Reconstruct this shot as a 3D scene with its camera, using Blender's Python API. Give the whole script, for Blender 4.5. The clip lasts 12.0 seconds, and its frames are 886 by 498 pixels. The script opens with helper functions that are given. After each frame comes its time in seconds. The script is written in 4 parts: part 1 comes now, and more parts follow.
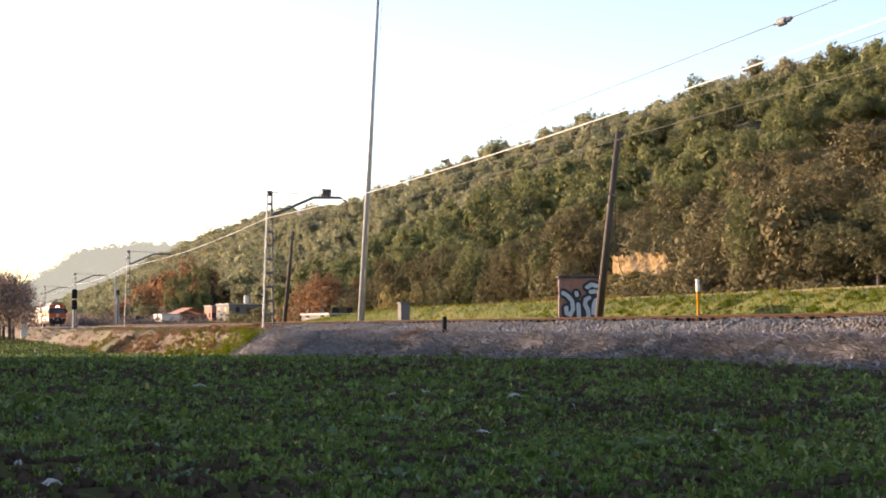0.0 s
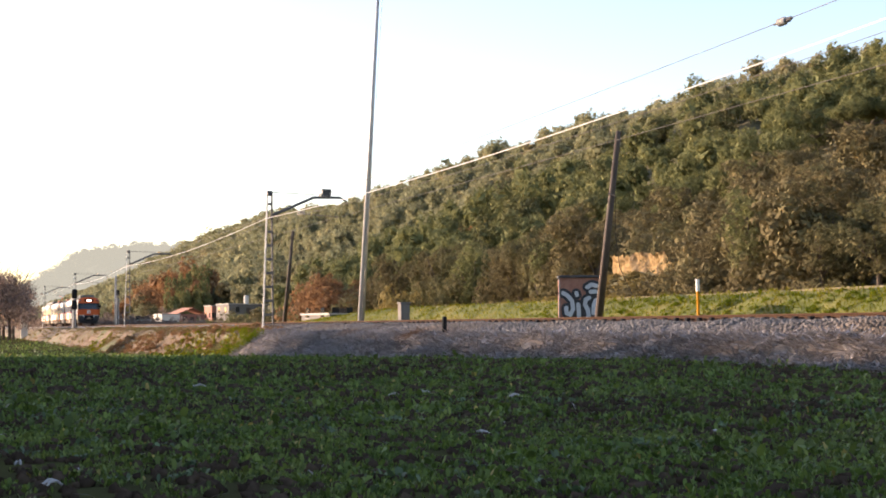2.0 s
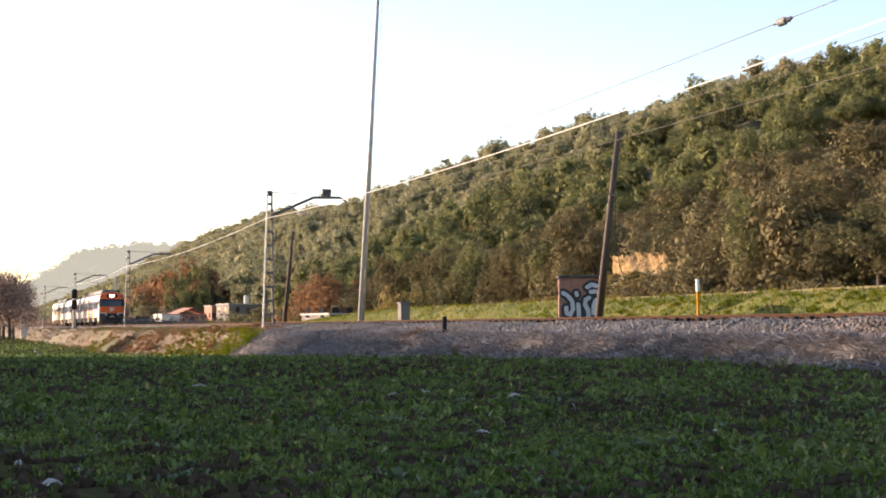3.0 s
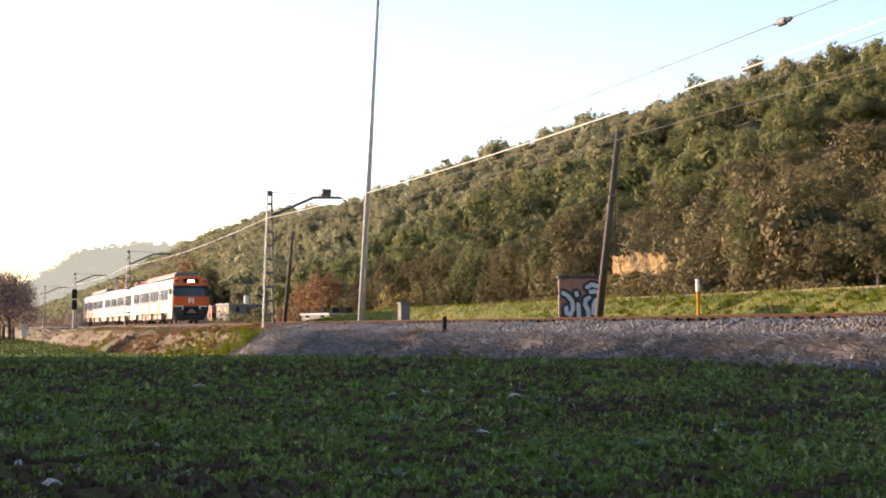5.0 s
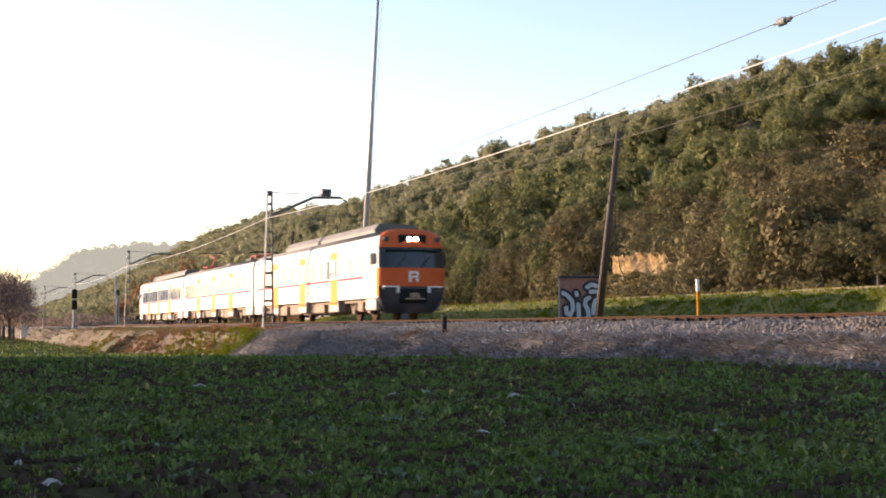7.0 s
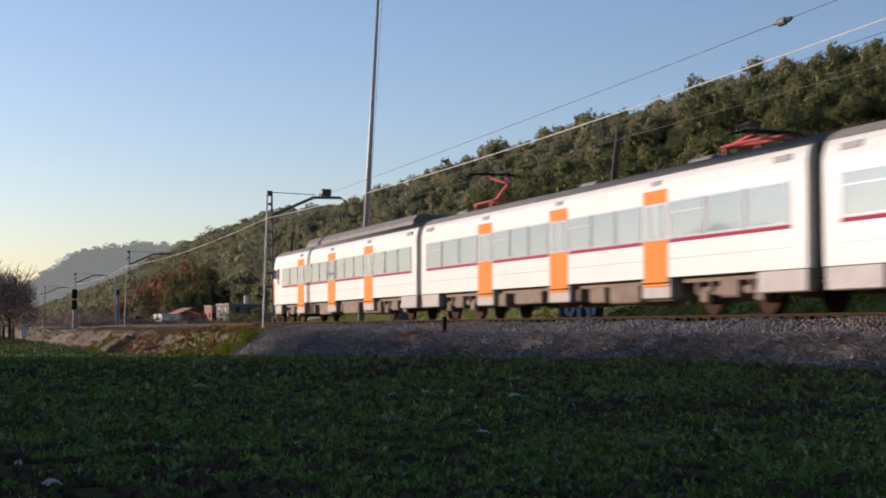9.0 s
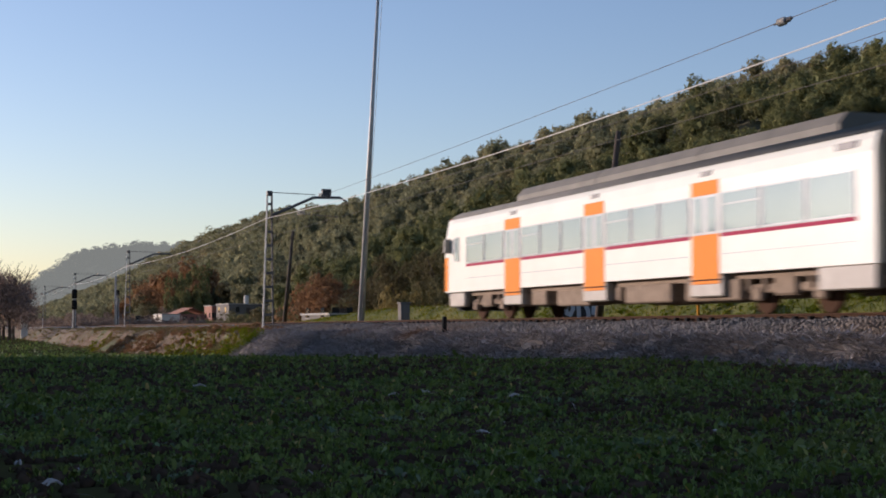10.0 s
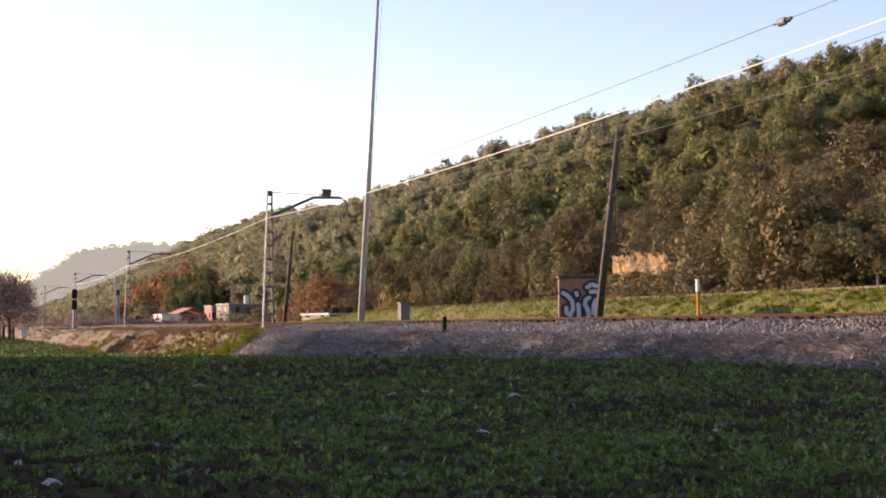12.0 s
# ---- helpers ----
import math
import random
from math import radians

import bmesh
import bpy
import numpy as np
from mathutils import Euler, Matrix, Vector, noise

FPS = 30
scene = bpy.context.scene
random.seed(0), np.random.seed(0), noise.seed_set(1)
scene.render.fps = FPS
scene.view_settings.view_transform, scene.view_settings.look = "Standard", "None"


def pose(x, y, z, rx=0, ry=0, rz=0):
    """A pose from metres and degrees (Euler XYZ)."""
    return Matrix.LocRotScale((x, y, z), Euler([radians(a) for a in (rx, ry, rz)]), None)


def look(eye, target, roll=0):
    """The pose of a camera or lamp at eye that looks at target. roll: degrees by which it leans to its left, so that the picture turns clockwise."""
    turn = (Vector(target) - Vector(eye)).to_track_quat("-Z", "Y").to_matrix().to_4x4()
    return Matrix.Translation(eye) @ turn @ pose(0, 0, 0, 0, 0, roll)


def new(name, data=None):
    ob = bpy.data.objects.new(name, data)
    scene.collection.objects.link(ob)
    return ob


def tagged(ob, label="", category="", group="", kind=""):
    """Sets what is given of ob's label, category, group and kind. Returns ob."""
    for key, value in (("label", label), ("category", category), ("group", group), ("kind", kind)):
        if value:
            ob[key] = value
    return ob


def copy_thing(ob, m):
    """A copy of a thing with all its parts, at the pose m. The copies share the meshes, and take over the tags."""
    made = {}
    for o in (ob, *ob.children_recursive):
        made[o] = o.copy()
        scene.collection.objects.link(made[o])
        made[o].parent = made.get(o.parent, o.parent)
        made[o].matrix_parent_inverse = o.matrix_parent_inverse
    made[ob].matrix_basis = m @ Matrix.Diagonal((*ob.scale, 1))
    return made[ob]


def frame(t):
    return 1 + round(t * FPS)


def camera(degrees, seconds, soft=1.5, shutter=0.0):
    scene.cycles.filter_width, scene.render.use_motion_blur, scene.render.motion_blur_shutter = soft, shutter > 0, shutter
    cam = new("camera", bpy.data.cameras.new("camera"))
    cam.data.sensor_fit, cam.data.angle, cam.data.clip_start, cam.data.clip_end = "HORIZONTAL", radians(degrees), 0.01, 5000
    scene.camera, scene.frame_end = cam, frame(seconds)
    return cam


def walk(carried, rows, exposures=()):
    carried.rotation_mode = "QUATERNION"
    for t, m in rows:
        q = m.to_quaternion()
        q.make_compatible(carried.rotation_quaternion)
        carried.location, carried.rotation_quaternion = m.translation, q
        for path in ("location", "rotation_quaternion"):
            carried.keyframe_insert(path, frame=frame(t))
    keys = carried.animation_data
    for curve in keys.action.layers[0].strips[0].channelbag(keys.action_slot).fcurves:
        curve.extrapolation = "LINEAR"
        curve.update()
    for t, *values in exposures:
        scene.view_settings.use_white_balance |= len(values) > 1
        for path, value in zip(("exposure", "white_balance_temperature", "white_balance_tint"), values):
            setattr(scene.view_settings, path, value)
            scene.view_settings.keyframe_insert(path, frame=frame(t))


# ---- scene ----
# ---- the camera: it stands still in the field, x runs along the track, y across it, z up ----
EYE = (0.0, 0.0, 0.65)
HEADING = radians(19.15)      # angle between the track and the line of sight
PITCH = radians(3.15)
cam = camera(34.4, 12.0, soft=1.8, shutter=0.35)
AIM = (EYE[0] - math.cos(HEADING) * math.cos(PITCH), EYE[1] + math.sin(HEADING) * math.cos(PITCH), EYE[2] + math.sin(PITCH))
walk(cam, [(0, look(EYE, AIM)), (12.0, look(EYE, AIM))],
     exposures=[(0, 1.64, 6600, 27), (6.0, 1.6, 6600, 27), (6.4, 1.52, 6600, 28), (6.8, 1.48, 6600, 28), (7.2, 1.3, 6450, 28), (8.0, 0.65, 6100, 25), (8.8, 0.18, 5650, 26), (10.4, 0.18, 5650, 26), (10.8, 0.27, 5850, 29), (11.2, 0.68, 6200, 32), (11.6, 1.02, 6400, 34), (12.0, 1.28, 6550, 36)])

# ---- light: low winter sun from behind the train, clear sky ----
SUN_EL, SUN_AZ = radians(9.5), radians(45.0)     # azimuth: from -x towards -y
TO_SUN = Vector((-math.cos(SUN_AZ) * math.cos(SUN_EL), -math.sin(SUN_AZ) * math.cos(SUN_EL), math.sin(SUN_EL)))
world = bpy.data.worlds.new("sky")
scene.world = world
world.use_nodes = True
wn = world.node_tree.nodes
sky = wn.new("ShaderNodeTexSky")
sky.sky_type, sky.sun_disc = "NISHITA", False
sky.sun_elevation = SUN_EL
sky.sun_rotation = math.atan2(TO_SUN.x, TO_SUN.y)
sky.air_density, sky.dust_density, sky.ozone_density = 1.0, 0.6, 1.4
world.node_tree.links.new(sky.outputs[0], wn["Background"].inputs[0])
wn["Background"].inputs[1].default_value = 0.137
sun = new("sun", bpy.data.lights.new("sun", "SUN"))
sun.data.energy, sun.data.angle, sun.data.color = 4.4, radians(0.6), (1.0, 0.82, 0.6)
sun.matrix_world = look((0, 0, 60), Vector((0, 0, 60)) - TO_SUN)


# ---- materials ----
def mat(name, stops, scale=4.0, rough=0.8, metal=0.0, bump=0.0, bump_scale=None, island=0.0, objrand=0.0, coords="Object", detail=6.0,
        second=None, leafy=0.0, spec=0.5, stretch=None):
    """A principled material: a noise ramp of colours, a second larger noise, random shade by island or by object, bump."""
    m = bpy.data.materials.new(name)
    m.use_nodes = True
    nt, N = m.node_tree, m.node_tree.nodes
    L = nt.links.new
    b = N["Principled BSDF"]
    b.inputs["Roughness"].default_value, b.inputs["Metallic"].default_value = rough, metal
    b.inputs["Specular IOR Level"].default_value = spec
    tc = N.new("ShaderNodeTexCoord")
    vec = tc.outputs[coords] if coords != "World" else N.new("ShaderNodeNewGeometry").outputs["Position"]
    if stretch:
        mp = N.new("ShaderNodeMapping")
        mp.inputs["Scale"].default_value = stretch
        L(vec, mp.inputs["Vector"])
        vec = mp.outputs[0]
    nz = N.new("ShaderNodeTexNoise")
    nz.inputs["Scale"].default_value, nz.inputs["Detail"].default_value, nz.inputs["Roughness"].default_value = scale, detail, 0.62
    L(vec, nz.inputs["Vector"])
    ramp = N.new("ShaderNodeValToRGB")
    els = ramp.color_ramp.elements
    while len(els) < len(stops):
        els.new(0.5)
    for k, c in enumerate(stops):
        els[k].position = 0.3 + 0.4 * k / max(1, len(stops) - 1)
        els[k].color = (*c, 1)
    L(nz.outputs["Fac"], ramp.inputs[0])
    col = ramp.outputs[0]
    if second:
        c2, sc2, lo, hi = second
        n2 = N.new("ShaderNodeTexNoise")
        n2.inputs["Scale"].default_value, n2.inputs["Detail"].default_value = sc2, 4
        L(vec, n2.inputs["Vector"])
        mr = N.new("ShaderNodeMapRange")
        mr.inputs["From Min"].default_value, mr.inputs["From Max"].default_value = lo, hi
        L(n2.outputs["Fac"], mr.inputs["Value"])
        mx = N.new("ShaderNodeMix")
        mx.data_type = "RGBA"
        L(mr.outputs[0], mx.inputs[0])
        L(col, mx.inputs[6])
        mx.inputs[7].default_value = (*c2, 1)
        col = mx.outputs[2]
    for amount, node, out in ((island, "ShaderNodeNewGeometry", "Random Per Island"), (objrand, "ShaderNodeObjectInfo", "Random")):
        if amount:
            r = N.new(node)
            mr = N.new("ShaderNodeMapRange")
            mr.inputs["To Min"].default_value, mr.inputs["To Max"].default_value = 1 - amount, 1 + amount
            L(r.outputs[out], mr.inputs["Value"])
            hs = N.new("ShaderNodeHueSaturation")
            L(mr.outputs[0], hs.inputs["Value"])
            L(col, hs.inputs["Color"])
            col = hs.outputs[0]
    L(col, b.inputs["Base Color"])
    if bump:
        nb = N.new("ShaderNodeTexNoise")
        nb.inputs["Scale"].default_value, nb.inputs["Detail"].default_value = bump_scale or scale * 3, 5
        L(vec, nb.inputs["Vector"])
        bp = N.new("ShaderNodeBump")
        bp.inputs["Strength"].default_value, bp.inputs["Distance"].default_value = min(1.0, bump), 0.02 * max(1.0, bump)
        L(nb.outputs["Fac"], bp.inputs["Height"])
        L(bp.outputs[0], b.inputs["Normal"])
    if leafy:
        tr = N.new("ShaderNodeBsdfTranslucent")
        L(col, tr.inputs["Color"])
        ms = N.new("ShaderNodeMixShader")
        ms.inputs[0].default_value = leafy
        L(b.outputs[0], ms.inputs[1])
        L(tr.outputs[0], ms.inputs[2])
        L(ms.outputs[0], N["Material Output"].inputs["Surface"])
    return m


def glow(name, colour, strength):
    m = bpy.data.materials.new(name)
    m.use_nodes = True
    b = m.node_tree.nodes["Principled BSDF"]
    b.inputs["Base Color"].default_value = (*colour, 1)
    b.inputs["Emission Color"].default_value = (*colour, 1)
    b.inputs["Emission Strength"].default_value = strength
    return m


M_SOIL = mat("soil and low weeds", [(0.05, 0.036, 0.022), (0.065, 0.055, 0.025), (0.08, 0.1, 0.025)], 0.9, 1.0, spec=0.0, bump=1, bump_scale=14, coords="World", second=((0.05, 0.055, 0.024), 0.05, 0.45, 0.6))
M_HILL = mat("hill undergrowth", [(0.07, 0.06, 0.028), (0.1, 0.09, 0.035), (0.16, 0.12, 0.05)], 0.25, 0.95, bump=1, bump_scale=2, coords="World")
M_VERGE = mat("verge grass", [(0.055, 0.07, 0.01), (0.11, 0.12, 0.017), (0.19, 0.16, 0.04)], 0.5, 0.95, bump=1, bump_scale=6, coords="World")
M_BALLAST = mat("grey ballast stone", [(0.07, 0.065, 0.06), (0.14, 0.13, 0.12), (0.23, 0.215, 0.2)], 14, 0.9, bump=1, bump_scale=30, coords="World", island=0.3, second=((0.17, 0.125, 0.085), 0.12, 0.5, 0.7))
M_BANK = mat("frosted dead grass", [(0.07, 0.056, 0.045), (0.13, 0.11, 0.094), (0.22, 0.2, 0.182)], 2.2, 0.95, bump=1, bump_scale=9, coords="World", second=((0.16, 0.12, 0.08), 0.5, 0.55, 0.75))
M_DRYBANK = mat("rusty dry weeds", [(0.06, 0.045, 0.028), (0.14, 0.088, 0.045), (0.2, 0.15, 0.105)], 1.6, 0.95, bump=1, bump_scale=9, coords="World", second=((0.085, 0.1, 0.03), 0.22, 0.5, 0.66))
M_ROAD = mat("pale dusty road", [(0.15, 0.12, 0.065), (0.22, 0.18, 0.1)], 1.2, 0.95, bump=0.5, coords="World")
M_DULLSTEEL = mat("dull dark steel", [(0.09, 0.085, 0.08), (0.16, 0.15, 0.14)], 3, 0.65, 0.3, bump=0.1)
M_GALV = mat("bright galvanised steel", [(0.42, 0.4, 0.37), (0.52, 0.5, 0.46)], 2, 0.5, 0.15, bump=0.1)
M_STEEL = mat("galvanised steel", [(0.3, 0.3, 0.29), (0.42, 0.42, 0.4)], 3, 0.5, 0.7, bump=0.1)
M_RUST = mat("rusty steel", [(0.045, 0.024, 0.013), (0.08, 0.042, 0.024)], 9, 0.9, 0.0, spec=0.1, bump=0.3)
M_CONC = mat("weathered concrete", [(0.3, 0.28, 0.25), (0.42, 0.4, 0.36)], 4, 0.9, bump=0.4, objrand=0.15)
M_OLDCONC = mat("dirty grey concrete", [(0.12, 0.11, 0.095), (0.19, 0.17, 0.15)], 2, 0.95, bump=0.4)
M_PANE = mat("coated reflecting glass", [(0.2, 0.28, 0.35), (0.25, 0.33, 0.4)], 0.4, 0.05, 0.5, spec=0.6)
M_WOOD = mat("tarred old wood", [(0.05, 0.035, 0.025), (0.12, 0.085, 0.06)], 6, 0.85, bump=0.6, stretch=(1, 1, 0.12))
M_WHITE = mat("white train paint", [(0.66, 0.65, 0.565), (0.73, 0.72, 0.63)], 0.8, 0.4, spec=0.25)
M_ORANGE = mat("orange train paint", [(0.76, 0.235, 0.022), (0.8, 0.265, 0.028)], 0.9, 0.6, spec=0.08)
# Redder and darker than M_ORANGE.
M_FRONT = mat("red-orange train front", [(0.6, 0.1, 0.022), (0.66, 0.125, 0.03)], 0.9, 0.5, spec=0.2)
M_BAND = mat("grey window band", [(0.26, 0.29, 0.31), (0.3, 0.33, 0.35)], 0.7, 0.35)
M_GLASS = mat("dark tinted glass", [(0.016, 0.02, 0.024), (0.025, 0.03, 0.034)], 0.5, 0.1, spec=0.4)
M_DARK = mat("dark grey train front", [(0.03, 0.032, 0.036), (0.05, 0.05, 0.055)], 2, 0.5)
M_UNDER = mat("dusty underframe", [(0.18, 0.13, 0.085), (0.32, 0.24, 0.165)], 3, 0.9, bump=0.3)
M_SKIRT = mat("light grey skirt", [(0.24, 0.21, 0.165), (0.34, 0.3, 0.24)], 1.5, 0.5)
M_ROOF = mat("grey train roof", [(0.11, 0.102, 0.08), (0.165, 0.15, 0.122)], 1.2, 0.7)
M_RED = mat("red pantograph paint", [(0.45, 0.06, 0.04), (0.55, 0.08, 0.05)], 3, 0.5)
M_MAGENTA = mat("magenta line", [(0.3, 0.012, 0.05), (0.36, 0.018, 0.065)], 1, 0.6, spec=0.08)
M_LAMP = glow("headlamp", (1.0, 0.9, 0.72), 12)
M_BLACK = mat("black rubber", [(0.012, 0.012, 0.012), (0.025, 0.025, 0.025)], 4, 0.9, spec=0.1)
M_WIRE = mat("bright cable", [(0.7, 0.66, 0.58), (0.8, 0.76, 0.68)], 3, 0.4, 0.2)
M_WIRE_DARK = mat("dark copper cable", [(0.12, 0.1, 0.08), (0.2, 0.17, 0.13)], 3, 0.5, 0.5)


# ---- mesh helpers ----
def link(name, bm, material, parent=None, label="", smooth=False):
    me = bpy.data.meshes.new(name)
    bmesh.ops.recalc_face_normals(bm, faces=bm.faces)
    bm.to_mesh(me)
    bm.free()
    if smooth:
        me.polygons.foreach_set("use_smooth", [True] * len(me.polygons))
    for m in (material if isinstance(material, (list, tuple)) else [material]):
        me.materials.append(m)
    ob = new(name, me)
    if parent:
        ob.parent = parent
    if label:
        ob["label"] = label
    return ob


def part(name, bm, material, parent, label="", smooth=False):
    return link(name, bm, material, parent, label, smooth)


def box(bm, x0, x1, y0, y1, z0, z1, bevel=0.0, m=None):
    r = bmesh.ops.create_cube(bm, size=1)
    vs = r["verts"]
    for v in vs:
        v.co = Vector((x0 + (v.co.x + 0.5) * (x1 - x0), y0 + (v.co.y + 0.5) * (y1 - y0), z0 + (v.co.z + 0.5) * (z1 - z0)))
    if m is not None:
        bmesh.ops.transform(bm, matrix=m, verts=vs)
    if bevel:
        es = list({e for v in vs for e in v.link_edges})
        bmesh.ops.bevel(bm, geom=es, offset=bevel, segments=1, affect="EDGES")
    return bm


def boxed(*a, **k):
    return box(bmesh.new(), *a, **k)


def tube(bm, a, b, r0, r1=None, n=8, caps=True):
    """A tapered round bar from a to b."""
    a, b = Vector(a), Vector(b)
    r1 = r0 if r1 is None else r1
    q = (b - a).to_track_quat("Z", "Y")
    rings = []
    for p, r in ((a, r0), (b, r1)):
        rings.append([bm.verts.new(p + q @ Vector((r * math.cos(2 * math.pi * k / n), r * math.sin(2 * math.pi * k / n), 0))) for k in range(n)])
    for k in range(n):
        bm.faces.new((rings[0][k], rings[0][(k + 1) % n], rings[1][(k + 1) % n], rings[1][k]))
    if caps:
        bm.faces.new(rings[0][::-1])
        bm.faces.new(rings[1])
    return bm


def rope(bm, pts, r, n=5):
    """One round cable through all the points."""
    pts = [Vector(p) for p in pts]
    rings = []
    for k, p in enumerate(pts):
        q = (pts[min(k + 1, len(pts) - 1)] - pts[max(k - 1, 0)]).to_track_quat("Z", "Y")
        rings.append([bm.verts.new(p + q @ Vector((r * math.cos(6.28319 * j / n), r * math.sin(6.28319 * j / n), 0))) for j in range(n)])
    for a, b in zip(rings, rings[1:]):
        for j in range(n):
            bm.faces.new((a[j], a[(j + 1) % n], b[(j + 1) % n], b[j]))
    return bm


def empty(name, m, label, category, group=""):
    e = new(name)
    e.empty_display_size = 0.2
    e.matrix_basis = m
    return tagged(e, label, category, group)


def mesh_np(name, verts, faces, material, smooth=False):
    """One mesh from numpy arrays; faces all of one size."""
    me = bpy.data.meshes.new(name)
    verts, faces = np.asarray(verts, np.float32), np.asarray(faces, np.int32)
    nf, k = faces.shape
    me.vertices.add(len(verts))
    me.vertices.foreach_set("co", verts.ravel())
    me.loops.add(nf * k)
    me.loops.foreach_set("vertex_index", faces.ravel())
    me.polygons.add(nf)
    me.polygons.foreach_set("loop_start", np.arange(0, nf * k, k, dtype=np.int32))
    if smooth:
        me.polygons.foreach_set("use_smooth", np.ones(nf, bool))
    me.materials.append(material)
    me.update(calc_edges=True)
    me.validate()
    return new(name, me)


# ---- the ground: one sheet from the field over the embankment to the hill ----
RAIL_Z, TRACK_Y, GAUGE = 0.96, 18.5, 1.668


def smooth_step(a, b, v):
    t = np.clip((v - a) / (b - a), 0, 1)
    return t * t * (3 - 2 * t)


def lumps(x, y, s, k=0):
    """Cheap smooth pseudo-noise in -1..1 of wavelength about s."""
    a, b = x / s * 6.28, y / s * 6.28
    return (np.sin(a + 1.7 * np.sin(b * 0.7 + k)) + np.sin(b * 1.13 + 1.3 * np.sin(a * 0.61 + 2 * k)) + np.sin((a + b) * 0.71 + k)) / 3


RIDGE_Y = 180.0


def ridge_height(x):
    """Height of the wooded ridge along the track."""
    return np.interp(x, [-2400, -1670, -1460, -1230, -1036, -970, -870, -790, -715, -630, -510, -400, -330, -260, -200, 0],
                     [30, 44, 47, 47, 51, 59.5, 61, 61.5, 57.5, 52.5, 50.5, 52, 53, 52.5, 50, 46]) + 0.6 * lumps(x, x * 0.3, 47, 2)


def foot_y(x):
    """Where the field ends and the bank begins: it steps back where gullies cut the bank."""
    return np.interp(x, [-200, -150, -128, -118, -104, -93, -85, -69, -64, -30, 0], [11.0, 11.6, 13.1, 11.3, 11.2, 11.8, 13.5, 13.8, 12.0, 12.9, 13.3])


def field_z(x):
    """The field falls away gently along the line."""
    return np.interp(x, [-300, -172, -113, -88, -62, -46, -25, 0], [-1.2, -1.2, -1.35, -1.05, -0.66, -0.33, 0.0, 0.0])


def ground_z(x, y):
    x, y = np.asarray(x, float), np.asarray(y, float)
    foot = foot_y(x) + 0.3 * lumps(x, y * 0, 7, 3)
    z = field_z(x) * (1 - smooth_step(foot - 0.3, 14.2, y)) + 0.03 * lumps(x, y, 7, 1) * smooth_step(4, 9, np.hypot(x, y)) * (1 - smooth_step(60, 200, np.hypot(x, y)))
    verge = smooth_step(foot, foot + 0.9, y)
    z = z + 0.2 * verge + 0.27 * smooth_step(foot + 0.3, 14.3, y) * (1 + 0.25 * lumps(x, y, 3.1, 5))
    z = z + 0.07 * verge * (1 - smooth_step(13.4, 14.3, y)) * lumps(x - y * 0.8, y * 0.5, 6, 2)
    z = z + 0.3 * smooth_step(14.3, 16.3, y)
    z = z - 0.35 * smooth_step(20.8, 23.0, y)
    z = z + 1.75 * smooth_step(29.5, 33.6, y) * smooth_step(-170, -100, x)
    z = z - 0.4 * smooth_step(38.0, 41.0, y)
    toe = 43.0 + 2 * lumps(x, x * 0, 60, 4)
    up = np.clip((y - toe) / (RIDGE_Y - toe), 0, 1)
    z = z + ridge_height(x) * (0.36 * up + 0.64 * smooth_step(0, 1, up)) * (1 + 0.05 * lumps(x, y, 45, 6) * smooth_step(0, 0.3, up) * (1 - smooth_step(0.7, 1, up)))
    z = z + 2.6 * np.exp(-((x + 90) / 8.5) ** 2) * smooth_step(40.5, 46, y) * (1 - smooth_step(56, 66, y))
    return z - 25 * smooth_step(210, 460, y)


def grid(name, xs, ys, material, lift=0.0):
    X, Y = np.meshgrid(xs, ys, indexing="ij")
    Z = ground_z(X, Y) + lift
    n, m = X.shape
    i = np.arange(n * m).reshape(n, m)
    f = np.stack([i[:-1, :-1], i[1:, :-1], i[1:, 1:], i[:-1, 1:]], -1).reshape(-1, 4)
    return mesh_np(name, np.stack([X, Y, Z], -1).reshape(-1, 3), f, material, True)


xs = np.concatenate([np.linspace(-3500, -1000, 30)[:-1], np.linspace(-1000, -300, 90)[:-1], np.linspace(-300, -130, 70)[:-1], np.linspace(-130, 20, 270)[:-1], np.linspace(20, 400, 40)])
ys = np.concatenate([np.linspace(-900, -40, 30)[:-1], np.linspace(-40, 1, 40)[:-1], np.linspace(1, 25, 90)[:-1], np.linspace(25, 48, 60)[:-1], np.linspace(48, 200, 85)[:-1], np.linspace(200, 900, 25)])
ground = grid("ground", xs, ys, M_SOIL)
tagged(ground, "green winter field, railway embankment and hillside", "ground", kind="structure")
# materials by strip across the track
for m in (M_HILL, M_VERGE, M_BALLAST, M_BANK, M_ROAD, M_DRYBANK):
    ground.data.materials.append(m)
cy = np.empty(len(ground.data.polygons) * 3)
ground.data.polygons.foreach_get("center", cy)
cx, cy = cy.reshape(-1, 3)[:, 0], cy.reshape(-1, 3)[:, 1]
strips = np.select([cy > 41, (cy > 33.8) & (cy < 37) & (cx > -170), cy > 22.6, cy > np.where(cx < -72, 15.5, 14.2), (cy > foot_y(cx) + 0.2) & (cx < -66), cy > foot_y(cx) + 0.2], [1, 5, 2, 3, 6, 4], 0)
ground.data.polygons.foreach_set("material_index", strips.astype(np.int32))


# ---- the train: three cars ----
W = 1.45


def strip(bm, rows):
    """Faces between rows of points."""
    vs = [[bm.verts.new(p) for p in r] for r in rows]
    for a, b in zip(vs, vs[1:]):
        for k in range(len(a) - 1):
            bm.faces.new((a[k], a[k + 1], b[k + 1], b[k]))
    return bm


